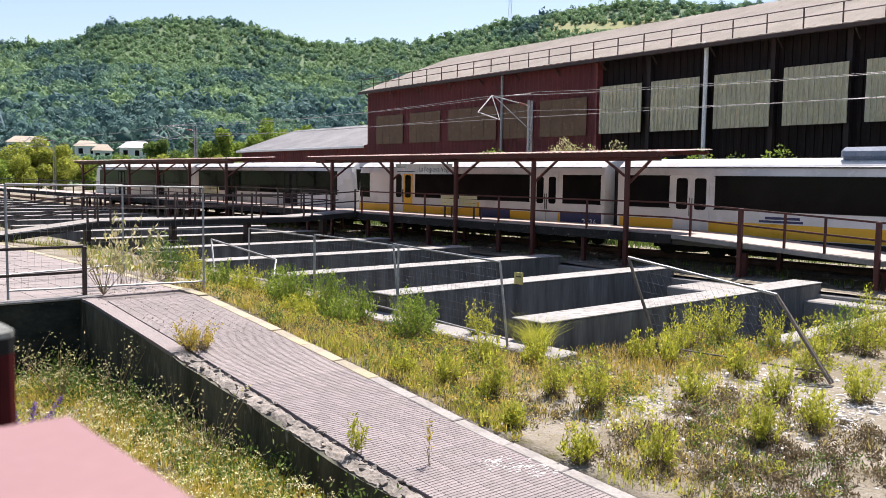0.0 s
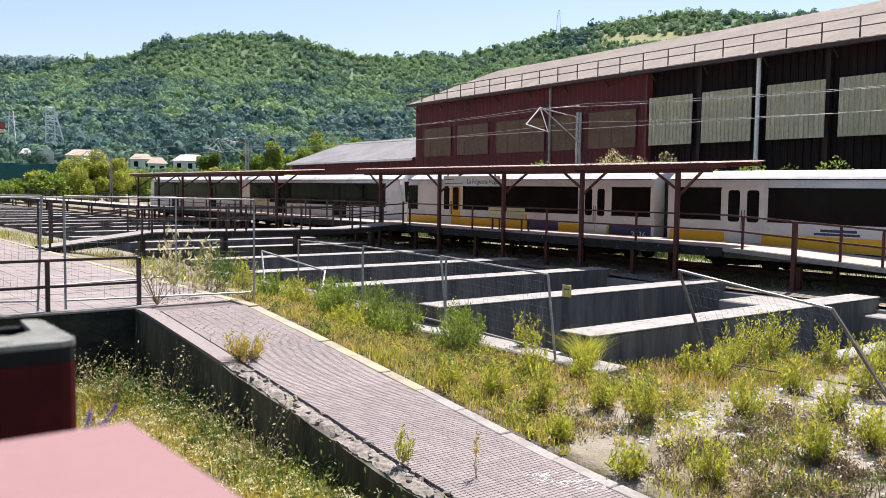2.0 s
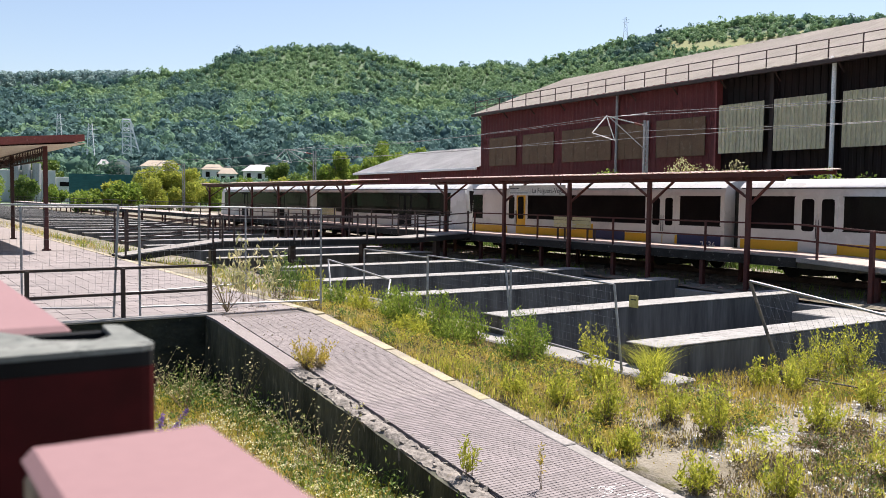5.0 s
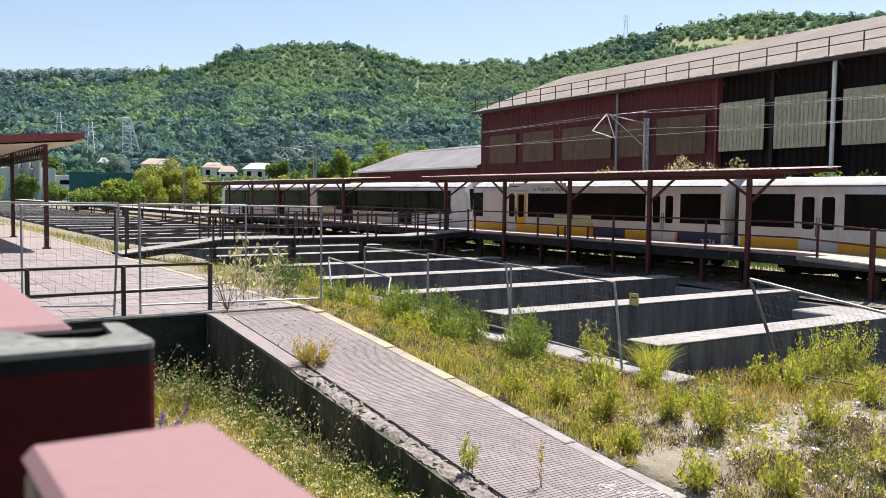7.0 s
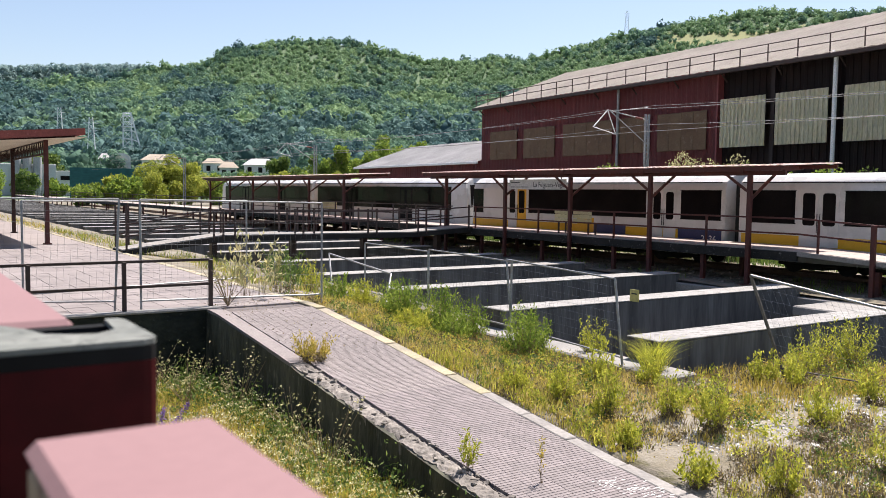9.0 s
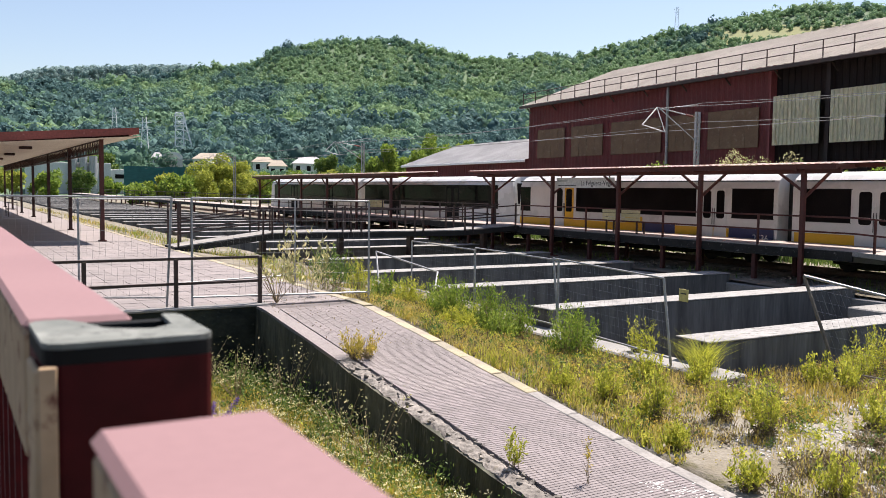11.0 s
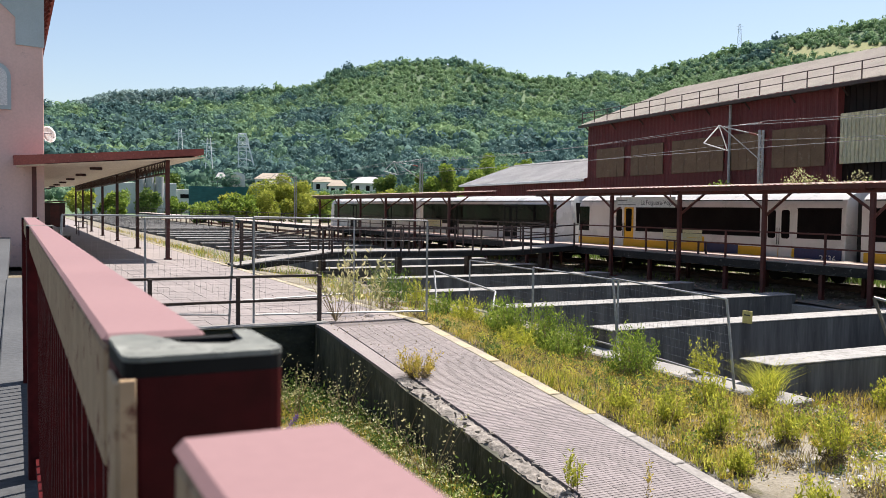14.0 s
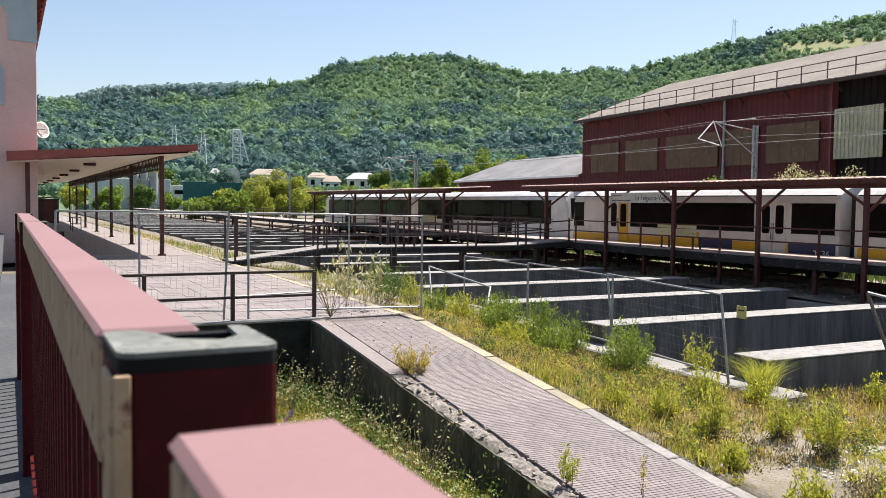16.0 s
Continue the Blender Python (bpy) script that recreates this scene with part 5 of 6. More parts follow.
far_house(12.0, 300, 3.0, 3, 6, at_el(300, 1.75), at_el(300, 2.1), M_HOUSE, M_ROOFGREY, "little white house below the lattice mast", 1)
hall = thing("arched_hall", "pale hall with an arched roof", "building")
hall.matrix_world = Matrix.Translation(bearing(12.9, 295)) @ pose(0, 0, 0, 0, 0, -12.9)
arc = [(-3.1 + 0.0, 5), (-3.1, at_el(295, 1.85))] + [(-3.1 * math.cos(a), at_el(295, 1.85) + 1.5 * math.sin(a)) for a in np.linspace(0.2, 2.94, 9)] + [(3.1, at_el(295, 1.85)), (3.1, 5)]
part("wall", Shape().extrude(arc, 0, 10), M_HOUSE, hall)
part("window", Shape().extrude([(-2.3 * math.cos(a), at_el(295, 1.7) + 1.5 * math.sin(a)) for a in np.linspace(0, math.pi, 9)], -0.1, -0.02), M_SOFFIT, hall)
wall_green = thing("sheet_wall", "long teal sheet-metal wall behind the bushes", "wall")
wall_green.matrix_world = Matrix.Translation(bearing(12.1, 150)) @ pose(0, 0, 0, 0, 0, -12.1 + 8)
part("cladding", corrugated(0, 1, 0, 1, 0, 0.5, 0.02), M_TEAL, wall_green)
wall_green.children[0].matrix_local = Matrix.Translation((-5.5, 0, 0)) @ pose(0, 0, 0, 0, 0, -90) @ Matrix.Diagonal((1, 12.5, at_el(150, 1.2), 1))
works = thing("works_building", "white flat-roofed works building", "building")
works.matrix_world = Matrix.Translation(bearing(7.4, 215)) @ pose(0, 0, 0, 0, 0, -7.4)
part("wall", Shape().box((-11, 0, -0.5), (7.0, 16, at_el(215, 1.35)), 0.05), M_PALE, works)
part("annexe", Shape().box((7.0, 0.5, -0.5), (11.8, 12, at_el(215, 0.98)), 0.05), M_HOUSE, works, "white annexe")
part("window", Shape().box((7.9, 0.42, at_el(215, 0.42)), (10.4, 0.5, at_el(215, 0.68))), M_GLASS, works)
for k in range(3):
    part("silo", Shape().bar((-1.0 + k * 2.1, -0.6, 0), (-1.0 + k * 2.1, -0.6, at_el(215, 1.75)), 0.9, 12), M_ROOFGREY, works)

head = thing("pit_headframe", "pale steel pit headframe with a raking leg", "headframe")
head.matrix_world = Matrix.Translation(bearing(13.33, 340)) @ pose(0, 0, 0, 0, 0, -13.3)
ht, hb = at_el(340, 4.6), at_el(340, 0.9)
for x in (-1.35, 1.35):
    for y in (-1.6, 1.6):
        part("leg", Shape().beam((x * 1.25, y, hb), (x, y, ht), 0.42, 0.42), M_LATTICE, head)
for k in range(7):
    br = Shape()
    z0, z1 = hb + (ht - hb) * k / 7, hb + (ht - hb) * (k + 1) / 7
    br.beam((-1.5, -1.6, z0), (1.5, -1.6, z1), 0.18, 0.18).beam((1.5, -1.6, z0), (-1.5, -1.6, z1), 0.18, 0.18).beam((-1.5, -1.6, z1), (1.5, -1.6, z1), 0.26, 0.26).beam((-1.5, 1.6, z1), (1.5, 1.6, z1), 0.26, 0.26)
    part("bracing", br, M_LATTICE, head)
for y in (-1.6, 1.6):
    rake = Shape().beam((1.4, y, ht - 1.0), (5.9, y, hb + 4), 0.5, 0.5)
    for k in range(5):
        u, w = k / 5, (k + 0.8) / 5
        rake.beam((1.4, y, ht - 3 - 16 * u), (1.4 + 4.5 * w, y, ht - 1 - (ht - hb - 5) * w), 0.2, 0.2)
    part("raking_leg", rake, M_LATTICE, head)
part("platform", Shape().box((-2.0, -2.2, ht - 5.2), (2.2, 2.2, ht - 4.8)), M_LATTICE, head)
part("platform", Shape().box((-1.8, -2.0, ht - 1.2), (1.8, 2.0, ht - 0.9)), M_LATTICE, head)
wheel = Shape()
for x in (-0.8, 0.9):
    for k in range(14):
        a, b = 2 * math.pi * k / 14, 2 * math.pi * (k + 1) / 14
        wheel.beam((x + 1.5 * math.cos(a), 0, ht - 2.6 + 1.5 * math.sin(a)), (x + 1.5 * math.cos(b), 0, ht - 2.6 + 1.5 * math.sin(b)), 0.2, 0.2)
part("sheave_wheel", wheel, M_LATTICE, head)


def lattice_mast(a, dist, z0, z1, half):
    ob = thing("lattice_mast", "tall pale steel lattice mast", "mast")
    ob.matrix_world = Matrix.Translation(bearing(a, dist)) @ pose(0, 0, 0, 0, 0, -a)
    for sx in (-1, 1):
        for sy in (-1, 1):
            part("leg", Shape().beam((sx * half, sy * half, z0), (sx * half * 0.3, sy * half * 0.3, z1), 0.22, 0.22), M_LATTICE, ob)
    b = Shape()
    for k in range(9):
        u, w = k / 9, (k + 1) / 9
        p, q = half * (1 - 0.7 * u), half * (1 - 0.7 * w)
        b.beam((-p, -p, z0 + (z1 - z0) * u), (q, -q, z0 + (z1 - z0) * w), 0.13, 0.13).beam((p, -p, z0 + (z1 - z0) * u), (-q, -q, z0 + (z1 - z0) * w), 0.13, 0.13)
    part("bracing", b, M_LATTICE, ob)
    part("cross_arm", Shape().beam((-half * 1.3, 0, z1 - 2), (half * 1.3, 0, z1 - 2), 0.2, 0.2).beam((-half * 1.1, 0, z1 - 4.5), (half * 1.1, 0, z1 - 4.5), 0.2, 0.2), M_LATTICE, ob)


lattice_mast(11.25, 335, 6, at_el(335, 4.25), 1.9)
lattice_mast(9.5, 420, 14, at_el(420, 4.75), 1.9)
p = bearing(45.0, 760)
lattice_mast(45.0, 760, ground_z(p.x, p.y), at_el(760, 11.5), 2.2)


# ---- trees and bushes ----
def crown_points(n, centre, radius, squash=1.0, inner=0.35):
    """Points in an uneven clumped crown."""
    lumps = rng.normal(size=(14, 3))
    lumps /= np.linalg.norm(lumps, axis=1, keepdims=True)
    lumps *= rng.uniform(0.35, 0.85, (14, 1))
    pick = rng.integers(0, 14, n)
    d = rng.normal(size=(n, 3))
    d /= np.linalg.norm(d, axis=1, keepdims=True)
    pts = lumps[pick] + d * (rng.uniform(inner, 1.0, (n, 1)) ** 0.5) * rng.uniform(0.22, 0.42, (14, 1))[pick]
    return pts * (radius, radius, radius * squash) + centre


def bush(x, y, z0, radius, top, n, leaf, mat, label, category="bush"):
    ob = thing("bush", label, category, (x, y, z0))
    h = top - z0
    pts = crown_points(n, (0, 0, h * 0.52), radius, h * 0.62 / radius)
    pts[:, 2] = np.maximum(pts[:, 2], 0.05)
    part("crown", leaves("crown", pts, leaf, mat), mat, ob)
    s = Shape()
    for k in range(7):
        a = k * 0.9 + rng.uniform(0, 0.5)
        s.bar((0.15 * math.cos(a), 0.15 * math.sin(a), -0.1), (radius * 0.5 * math.cos(a), radius * 0.5 * math.sin(a), h * 0.7), 0.05, 5, 0.015)
    part("stem", s, M_BARK, ob)
    return ob


def tree(x, y, z0, h, radius, n, leaf, mat, label, squash=1.2):
    ob = thing("tree", label, "tree", (x, y, z0))
    s = Shape().bar((0, 0, -0.3), (0.1, 0.05, h * 0.55), h * 0.025, 8, h * 0.014)
    for k in range(8):
        a = k * 0.8
        s.bar((0, 0, h * (0.25 + 0.04 * k)), (radius * 0.65 * math.cos(a), radius * 0.65 * math.sin(a), h * (0.45 + 0.05 * k)), h * 0.009, 5, h * 0.003)
    part("trunk", s, M_BARK, ob)
    part("crown", leaves("crown", crown_points(n, (0, 0, h * 0.6), radius, h * 0.42 / radius), leaf, mat), mat, ob)
    return ob


BUSHES = [  # bearing, distance, radius, top as an angle, leaf count, leaf size, material, label
    (42.6, 39, 1.3, 0.1, 3000, 0.075, M_LEAFYEL, "sunlit yellow-green bush behind the track"), (44.3, 39.5, 1.5, 0.75, 3500, 0.075, M_LEAF, "green bush behind the track"),
    (46.3, 39, 1.2, 0.6, 3000, 0.075, M_LEAFYEL, "yellow-green bush behind the track"), (48.2, 38.5, 1.5, 1.3, 5500, 0.05, M_BLOOM, "tall green bush with pale tips"),
    (50.2, 38, 1.6, 2.75, 6000, 0.05, M_BLOOM, "tall flowering yellow-green bush behind the track"), (52.3, 38, 1.4, 1.2, 4000, 0.08, M_LEAFDARK, "dark green bush behind the track"),
    (54.0, 39, 1.7, 1.1, 5000, 0.08, M_LEAF, "bright green bush behind the track"), (56.5, 39, 1.9, 1.4, 5500, 0.08, M_LEAF, "bright green bush beside the shed"),
    (59.5, 39, 1.9, 1.3, 5000, 0.08, M_LEAFDARK, "green bush beside the shed"), (62.5, 39, 1.9, 1.3, 5000, 0.08, M_LEAF, "green bush beside the shed"), (66, 39, 2.0, 1.2, 4500, 0.08, M_LEAF, "green bush beside the shed"),
    (39.6, 42, 1.2, -0.1, 2500, 0.08, M_LEAFYEL, "low yellow-green bush behind the track"), (37.6, 45, 1.1, 0.5, 2200, 0.08, M_LEAF, "slim green bush behind the track"), (35.0, 52, 1.6, 0.2, 2500, 0.09, M_LEAF, "green bush behind the track"),
    (14.3, 139, 3.9, 0.95, 9000, 0.17, M_LEAFYEL, "yellow-green bush beyond the platform"), (15.7, 142, 4.7, 1.7, 14000, 0.17, M_LEAFYEL, "large yellow-green bush beyond the platform"),
    (17.0, 143, 4.3, 1.5, 12000, 0.17, M_LEAFYEL, "large yellow-green bush beyond the platform"), (18.4, 147, 2.84, 0.9, 3000, 0.24, M_LEAF, "green bush beyond the platform"),
    (11.0, 204, 3.4, 0.35, 2800, 0.36, M_LEAFYEL, "yellow-green bush by the teal wall"), (12.3, 136, 3.2, 0.4, 3000, 0.26, M_LEAFYEL, "yellow-green bush by the teal wall"), (13.4, 134, 3.2, 0.55, 3000, 0.26, M_LEAF, "green bush by the teal wall"), (10.9, 134, 3.0, 0.25, 2600, 0.26, M_LEAF, "green bush by the teal wall"), (9.2, 204, 3.2, 0.25, 2500, 0.36, M_LEAF, "green bush by the works"),
    (7.6, 204, 3.0, 0.9, 2500, 0.36, M_LEAFDARK, "dark green bush by the works"), (5.6, 204, 3.6, 0.9, 2500, 0.36, M_LEAF, "green bush by the works"), (3.6, 204, 3.6, 0.9, 2500, 0.36, M_LEAFYEL, "yellow-green bush by the platform"),
    (20.3, 118, 2.4, 0.9, 2800, 0.22, M_LEAF, "green bush before the houses"), (22.5, 118, 2.6, 1.0, 3200, 0.22, M_LEAFYEL, "yellow-green bush before the houses"), (24.3, 116, 2.6, 1.35, 3500, 0.22, M_LEAF, "green bush before the woods"),
    (25.6, 118, 2.6, 1.2, 3200, 0.22, M_LEAFYEL, "yellow-green bush before the woods"), (27.8, 118, 2.6, 1.3, 3200, 0.22, M_LEAF, "green bush before the woods"),
]
for a, dist, rad, el, n, leaf, mat, label in BUSHES:
    p = bearing(a, dist)
    bush(p.x, p.y, ground_z(p.x, p.y) - 0.05, rad, at_el(dist, el), n, leaf, mat, label)
for a, dist, rad, el, n, leaf, mat, sq in ((26.4, 150, 2.9, 3.45, 7000, 0.26, M_LEAF, 1.6), (24.9, 152, 3.2, 2.1, 4500, 0.26, M_LEAFDARK, 1.1), (28.4, 160, 4.4, 2.6, 7000, 0.28, M_LEAF, 1.1), (29.8, 165, 4.4, 3.5, 7000, 0.28, M_LEAF, 1.2), (31.3, 165, 4.0, 3.4, 6500, 0.28, M_LEAF, 1.2), (22.9, 200, 4.5, 2.0, 5000, 0.34, M_LEAFDARK, 1.1), (8.6, 250, 5.0, 2.1, 5000, 0.42, M_LEAFDARK, 1.2)):
    p = bearing(a, dist)
    z = ground_z(p.x, p.y)
    tree(p.x, p.y, z, at_el(dist, el) - z, rad, n, leaf, mat, "tall leafy green tree before the wooded hill", sq)
spots = []
for k in range(720):
    a, dist = rng.uniform(-1, 36), rng.uniform(185, 305)
    p = bearing(a, dist)
    el = rng.uniform(0.9, 1.9) * (dist / 305) ** 0.5
    rad = rng.uniform(1.4, 2.8)
    if a < 11.5 and dist < 235:
        continue
    if 12 < a < 22.5 and dist < 292:
        el = min(el, 1.15)
    spots.append((p.x, p.y, min(at_el(dist, el) - rad, ground_z(p.x, p.y) + rad * 1.1), rad, 1.1))
woodland("tree_belt", spots, M_HILLTREE, "belt of trees and gardens at the foot of the hill", 400.0)


M_HERB = leafy("dry_brown_stems", (0.115, 0.09, 0.052), (0.25, 0.2, 0.11), 0.7, 0.4)


def weed(x, y, z, h, spread, stems, mat, label, leaf=0.019, per=24, dry=True):
    ob = thing("weed", label, "plant", (x, y, z))
    a = rng.uniform(0, 2 * np.pi, stems)
    out = rng.uniform(0.05, 1.0, stems) ** 0.7 * spread
    tall = h * rng.uniform(0.35, 1.15, stems) * (1 - 0.25 * (out / spread) ** 2)
    base = np.stack([np.cos(a), np.sin(a), 0 * a], 1) * (out * 0.45)[:, None]
    tip = np.stack([np.cos(a) * out, np.sin(a) * out, tall], 1) + rng.normal(size=(stems, 3)) * 0.02
    u = rng.uniform(0.22, 1.05, (stems, per, 1)) ** 0.75
    pts = base[:, None] + (tip - base)[:, None] * u + rng.normal(size=(stems, per, 3)) * 0.012
    tagged(part("leaf_mass", leaves("leaf_mass", pts.reshape(-1, 3), leaf, mat, up=1.7, long=3.2), mat, ob), kind="stuff")
    part("stem", blades("stem", base, tall * 0.95, 0.008, M_TWIG, 0.25), M_TWIG, ob)
    if dry:
        low = rng.uniform(0.0, 0.34, (stems, 9, 1))
        pts = base[:, None] + (tip - base)[:, None] * low + rng.normal(size=(stems, 9, 3)) * (0.03, 0.03, 0.012)
        tagged(part("dry_base", leaves("dry_base", pts.reshape(-1, 3), 0.02, M_HERB, up=0.0, long=2.4), M_HERB, ob, "withered brown lower leaves"), kind="stuff")
    return ob


WEEDS = [  # x, y, height, spread, stems, material
    (8.9, 14.9, 0.85, 0.5, 120, M_WEEDGREEN), (9.5, 14.5, 0.95, 0.5, 140, M_WEEDGREEN), (9.15, 15.6, 0.8, 0.45, 110, M_WEEDGREEN), (9.85, 13.9, 0.8, 0.42, 100, M_WEEDGREEN), (9.2, 13.6, 0.6, 0.4, 80, M_WEEDGREEN), (8.6, 14.1, 0.5, 0.4, 70, M_WEED), (9.65, 12.0, 0.95, 0.5, 100, M_WEEDGREEN), (10.05, 12.3, 0.8, 0.4, 90, M_WEEDGREEN), (10.75, 11.4, 0.75, 0.3, 40, M_WEED),
    (8.25, 8.45, 0.72, 0.24, 40, M_WEED), (9.0, 7.25, 0.75, 0.26, 45, M_WEED), (11.8, 8.6, 0.5, 0.3, 40, M_WEED), (10.55, 6.75, 0.6, 0.34, 50, M_WEED), (13.5, 8.7, 0.78, 0.42, 60, M_WEED), (14.1, 8.5, 0.85, 0.45, 70, M_WEED), (14.5, 7.7, 0.75, 0.4, 50, M_WEED), (15.9, 7.0, 0.9, 0.45, 60, M_WEEDGREEN), (17.2, 7.1, 1.0, 0.5, 60, M_WEED), (12.9, 8.6, 0.55, 0.3, 35, M_WEED),
    (9.0, 8.0, 0.6, 0.25, 35, M_WEED), (9.4, 20.6, 0.8, 0.5, 70, M_WEED), (10.0, 23.9, 0.9, 0.5, 70, M_LEAFDARK), (8.6, 17.2, 0.6, 0.45, 80, M_WEEDGREEN), (8.8, 16.5, 0.6, 0.4, 80, M_WEED), (12.3, 7.0, 0.55, 0.3, 40, M_WEED), (11.9, 8.1, 0.5, 0.3, 40, M_WEED),
    (7.6, 6.3, 0.45, 0.25, 35, M_WEED), (8.2, 5.7, 0.55, 0.28, 40, M_WEED), (9.6, 5.2, 0.6, 0.3, 45, M_WEED), (10.6, 5.0, 0.6, 0.3, 45, M_WEED), (13.3, 6.4, 0.7, 0.35, 45, M_WEED), (14.6, 6.9, 0.8, 0.4, 55, M_WEED), (7.75, 9.8, 0.35, 0.2, 30, M_WEED), (8.1, 9.2, 0.5, 0.25, 40, M_WEED),
    (9.2, 9.6, 0.6, 0.25, 40, M_WEED), (9.9, 9.2, 0.5, 0.25, 35, M_WEED), (7.75, 7.5, 0.3, 0.2, 30, M_WEED), (11.4, 5.9, 0.6, 0.3, 40, M_WEED), (15.8, 6.6, 0.8, 0.4, 50, M_WEED), (17.0, 6.5, 0.8, 0.4, 50, M_WEED), (12.6, 5.3, 0.6, 0.35, 45, M_WEED),
]
for x, y, h, sp, n, mat in WEEDS:
    weed(x, y, near_z(x, y) - 0.02, h, sp, n, mat, "leafy green weed growing in dry grass")
tuft = thing("grass_tuft", "bright tuft of arching grass at the trench edge", "grass", (10.55, 9.75, -0.62))
part("blade_mass", blades("blade_mass", rng.normal(size=(420, 3)) * (0.08, 0.08, 0), 0.45, 0.012, M_WEED, 0.9), M_WEED, tuft)
weed(5.55, 12.0, ramp_z(12.0) - 0.01, 0.42, 0.34, 60, M_WEEDYEL, "yellow flowering weed on the ramp edge", 0.015, 22)
weed(5.45, 7.7, ramp_z(7.7) - 0.02, 0.4, 0.14, 14, M_WEED, "thin weed on the broken ramp edge", 0.018, 20, False)
weed(5.95, 7.05, ramp_z(7.05) - 0.01, 0.62, 0.07, 5, M_WEEDYEL, "thin dry weed growing through the tiles", 0.014, 14, False)
weed(6.5, 17.2, 0.0, 1.4, 0.8, 32, M_BLOOM, "straggling shrub with yellowing leaves beside the railing", 0.04, 20, False)
weed(7.6, 18.0, -0.05, 0.9, 0.6, 40, M_LEAFDARK, "straggling leafy shrub beside the platform", 0.03, 16)
shrub = thing("dry_shrub", "bare twiggy shrub by the railing post", "shrub", (5.65, 16.1, 0.0))
tw = Shape()
for k in range(16):
    a, b = rng.uniform(0, 6.28), rng.uniform(0.25, 0.8)
    q = Vector((math.cos(a) * b * 0.7, math.sin(a) * b * 0.5, rng.uniform(0.2, 0.9)))
    tw.bar((0, 0, 0), q, 0.008, 4, 0.004).bar(q, q + Vector((rng.normal() * 0.15, rng.normal() * 0.15, 0.2)), 0.004, 3, 0.002)
part("branch", tw, M_TWIG, shrub)
for x, y, n in ((3.3, 14.6, 20), (4.2, 14.0, 22), (4.8, 13.2, 20), (3.9, 15.2, 14), (4.9, 11.2, 16), (4.7, 9.8, 14)):
    ob = thing("dry_shrub", "pale twiggy shrub in the sunken grass", "shrub", (x, y, -1.32))
    tw = Shape()
    tips = []
    for k in range(n):
        a = rng.uniform(0, 6.28)
        q = Vector((math.cos(a) * rng.uniform(0.1, 0.6), math.sin(a) * rng.uniform(0.1, 0.6), rng.uniform(0.3, 0.9)))
        tw.bar((0, 0, 0), q, 0.007, 4, 0.003)
        tips += [tuple(q * rng.uniform(0.6, 1.1) + Vector(rng.normal(size=3) * 0.06)) for _ in range(12)]
    part("branch", tw, M_TWIG, ob)
    tagged(part("leaf_mass", leaves("leaf_mass", tips, 0.024, M_BLOOM), M_BLOOM, ob), kind="stuff")
bud = thing("flower_spikes", "purple flower spikes above the sunken grass", "flowers", (2.55, 9.46, -1.32))
for dx, dy in ((0, 0), (0.14, 0.05), (-0.1, 0.1)):
    u = rng.uniform(0, 1, (220, 1))
    pts = np.array((dx, dy, 0.9)) + u * (0.05 + dx, 0, 0.28) + rng.normal(size=(220, 3)) * 0.022 * (1.2 - u)
    tagged(part("spike", leaves("spike", pts, 0.014, M_PURPLE), M_PURPLE, bud), kind="stuff")
    part("stem", Shape().bar((0, 0, 0), (dx, dy, 0.92), 0.006, 4), M_TWIG, bud)


# ---- grass, flowers, stones ----
def scatter(n, x0, x1, y0, y1, patch=0.0, scale=0.7):
    x, y = rng.uniform(x0, x1, n), rng.uniform(y0, y1, n)
    hole = (x > 14.5) & (x < 20.95) & (y > 7.45) & (y < 200)
    x, y = x[~hole], y[~hole]
    if patch:
        keep = np.array([noise.noise((a * scale, b * scale, 7.7)) > patch - rng.uniform(0, 0.35) for a, b in zip(x, y)])
        x, y = x[keep], y[keep]
    return np.array([(a, b, near_z(a, b) - 0.01) for a, b in zip(x, y)])


def turf(name, label, *sets):
    for pts, h, w, mat in sets:
        tagged(new(name, blades(name, pts, h, w, mat)), label, "grass", kind="stuff")


turf("grass", "short dry ochre grass on open ground", (scatter(15000, 7.38, 10.3, 7.8, 17, 0.0), 0.085, 0.014, M_STRAW), (scatter(9000, 7.38, 10.35, 8.4, 17, 0.2, 1.1), 0.15, 0.013, M_GRASS), (scatter(8000, 7.38, 10.6, 3.2, 9.4, 0.25, 0.9), 0.12, 0.013, M_GRASS), (scatter(7000, 10.0, 21, 2, 9.2, 0.3), 0.16, 0.015, M_STRAW), (scatter(5000, 10.0, 18, 7.4, 9.4, 0.1), 0.18, 0.014, M_WEEDYEL))
turf("dry_herbs", "tangle of dry brown stems on the rubble", (scatter(3000, 7.5, 11.0, 3.4, 6.4, 0.1, 0.6), 0.12, 0.011, M_HERB), (scatter(5000, 7.4, 10.6, 7.5, 14.0, 0.1, 0.9), 0.13, 0.012, M_HERB))
turf("grass", "green herbs in the dry grass", (scatter(2500, 7.38, 10.3, 7, 17, 0.25, 0.5), 0.13, 0.014, M_WEED), (scatter(4000, 7.38, 8.0, 3.2, 12, 0.15, 0.9), 0.13, 0.014, M_WEED))
turf("grass", "rough grass beside the old platform", (scatter(4500, 7.38, 10.3, 17, 34, 0.2), 0.16, 0.016, M_GRASS), (scatter(1500, 7.38, 8.8, 34, 90, 0.1), 0.25, 0.025, M_GRASS), (scatter(3500, 7.38, 10.3, 16, 50, 0.3), 0.28, 0.02, M_WEEDGREEN))
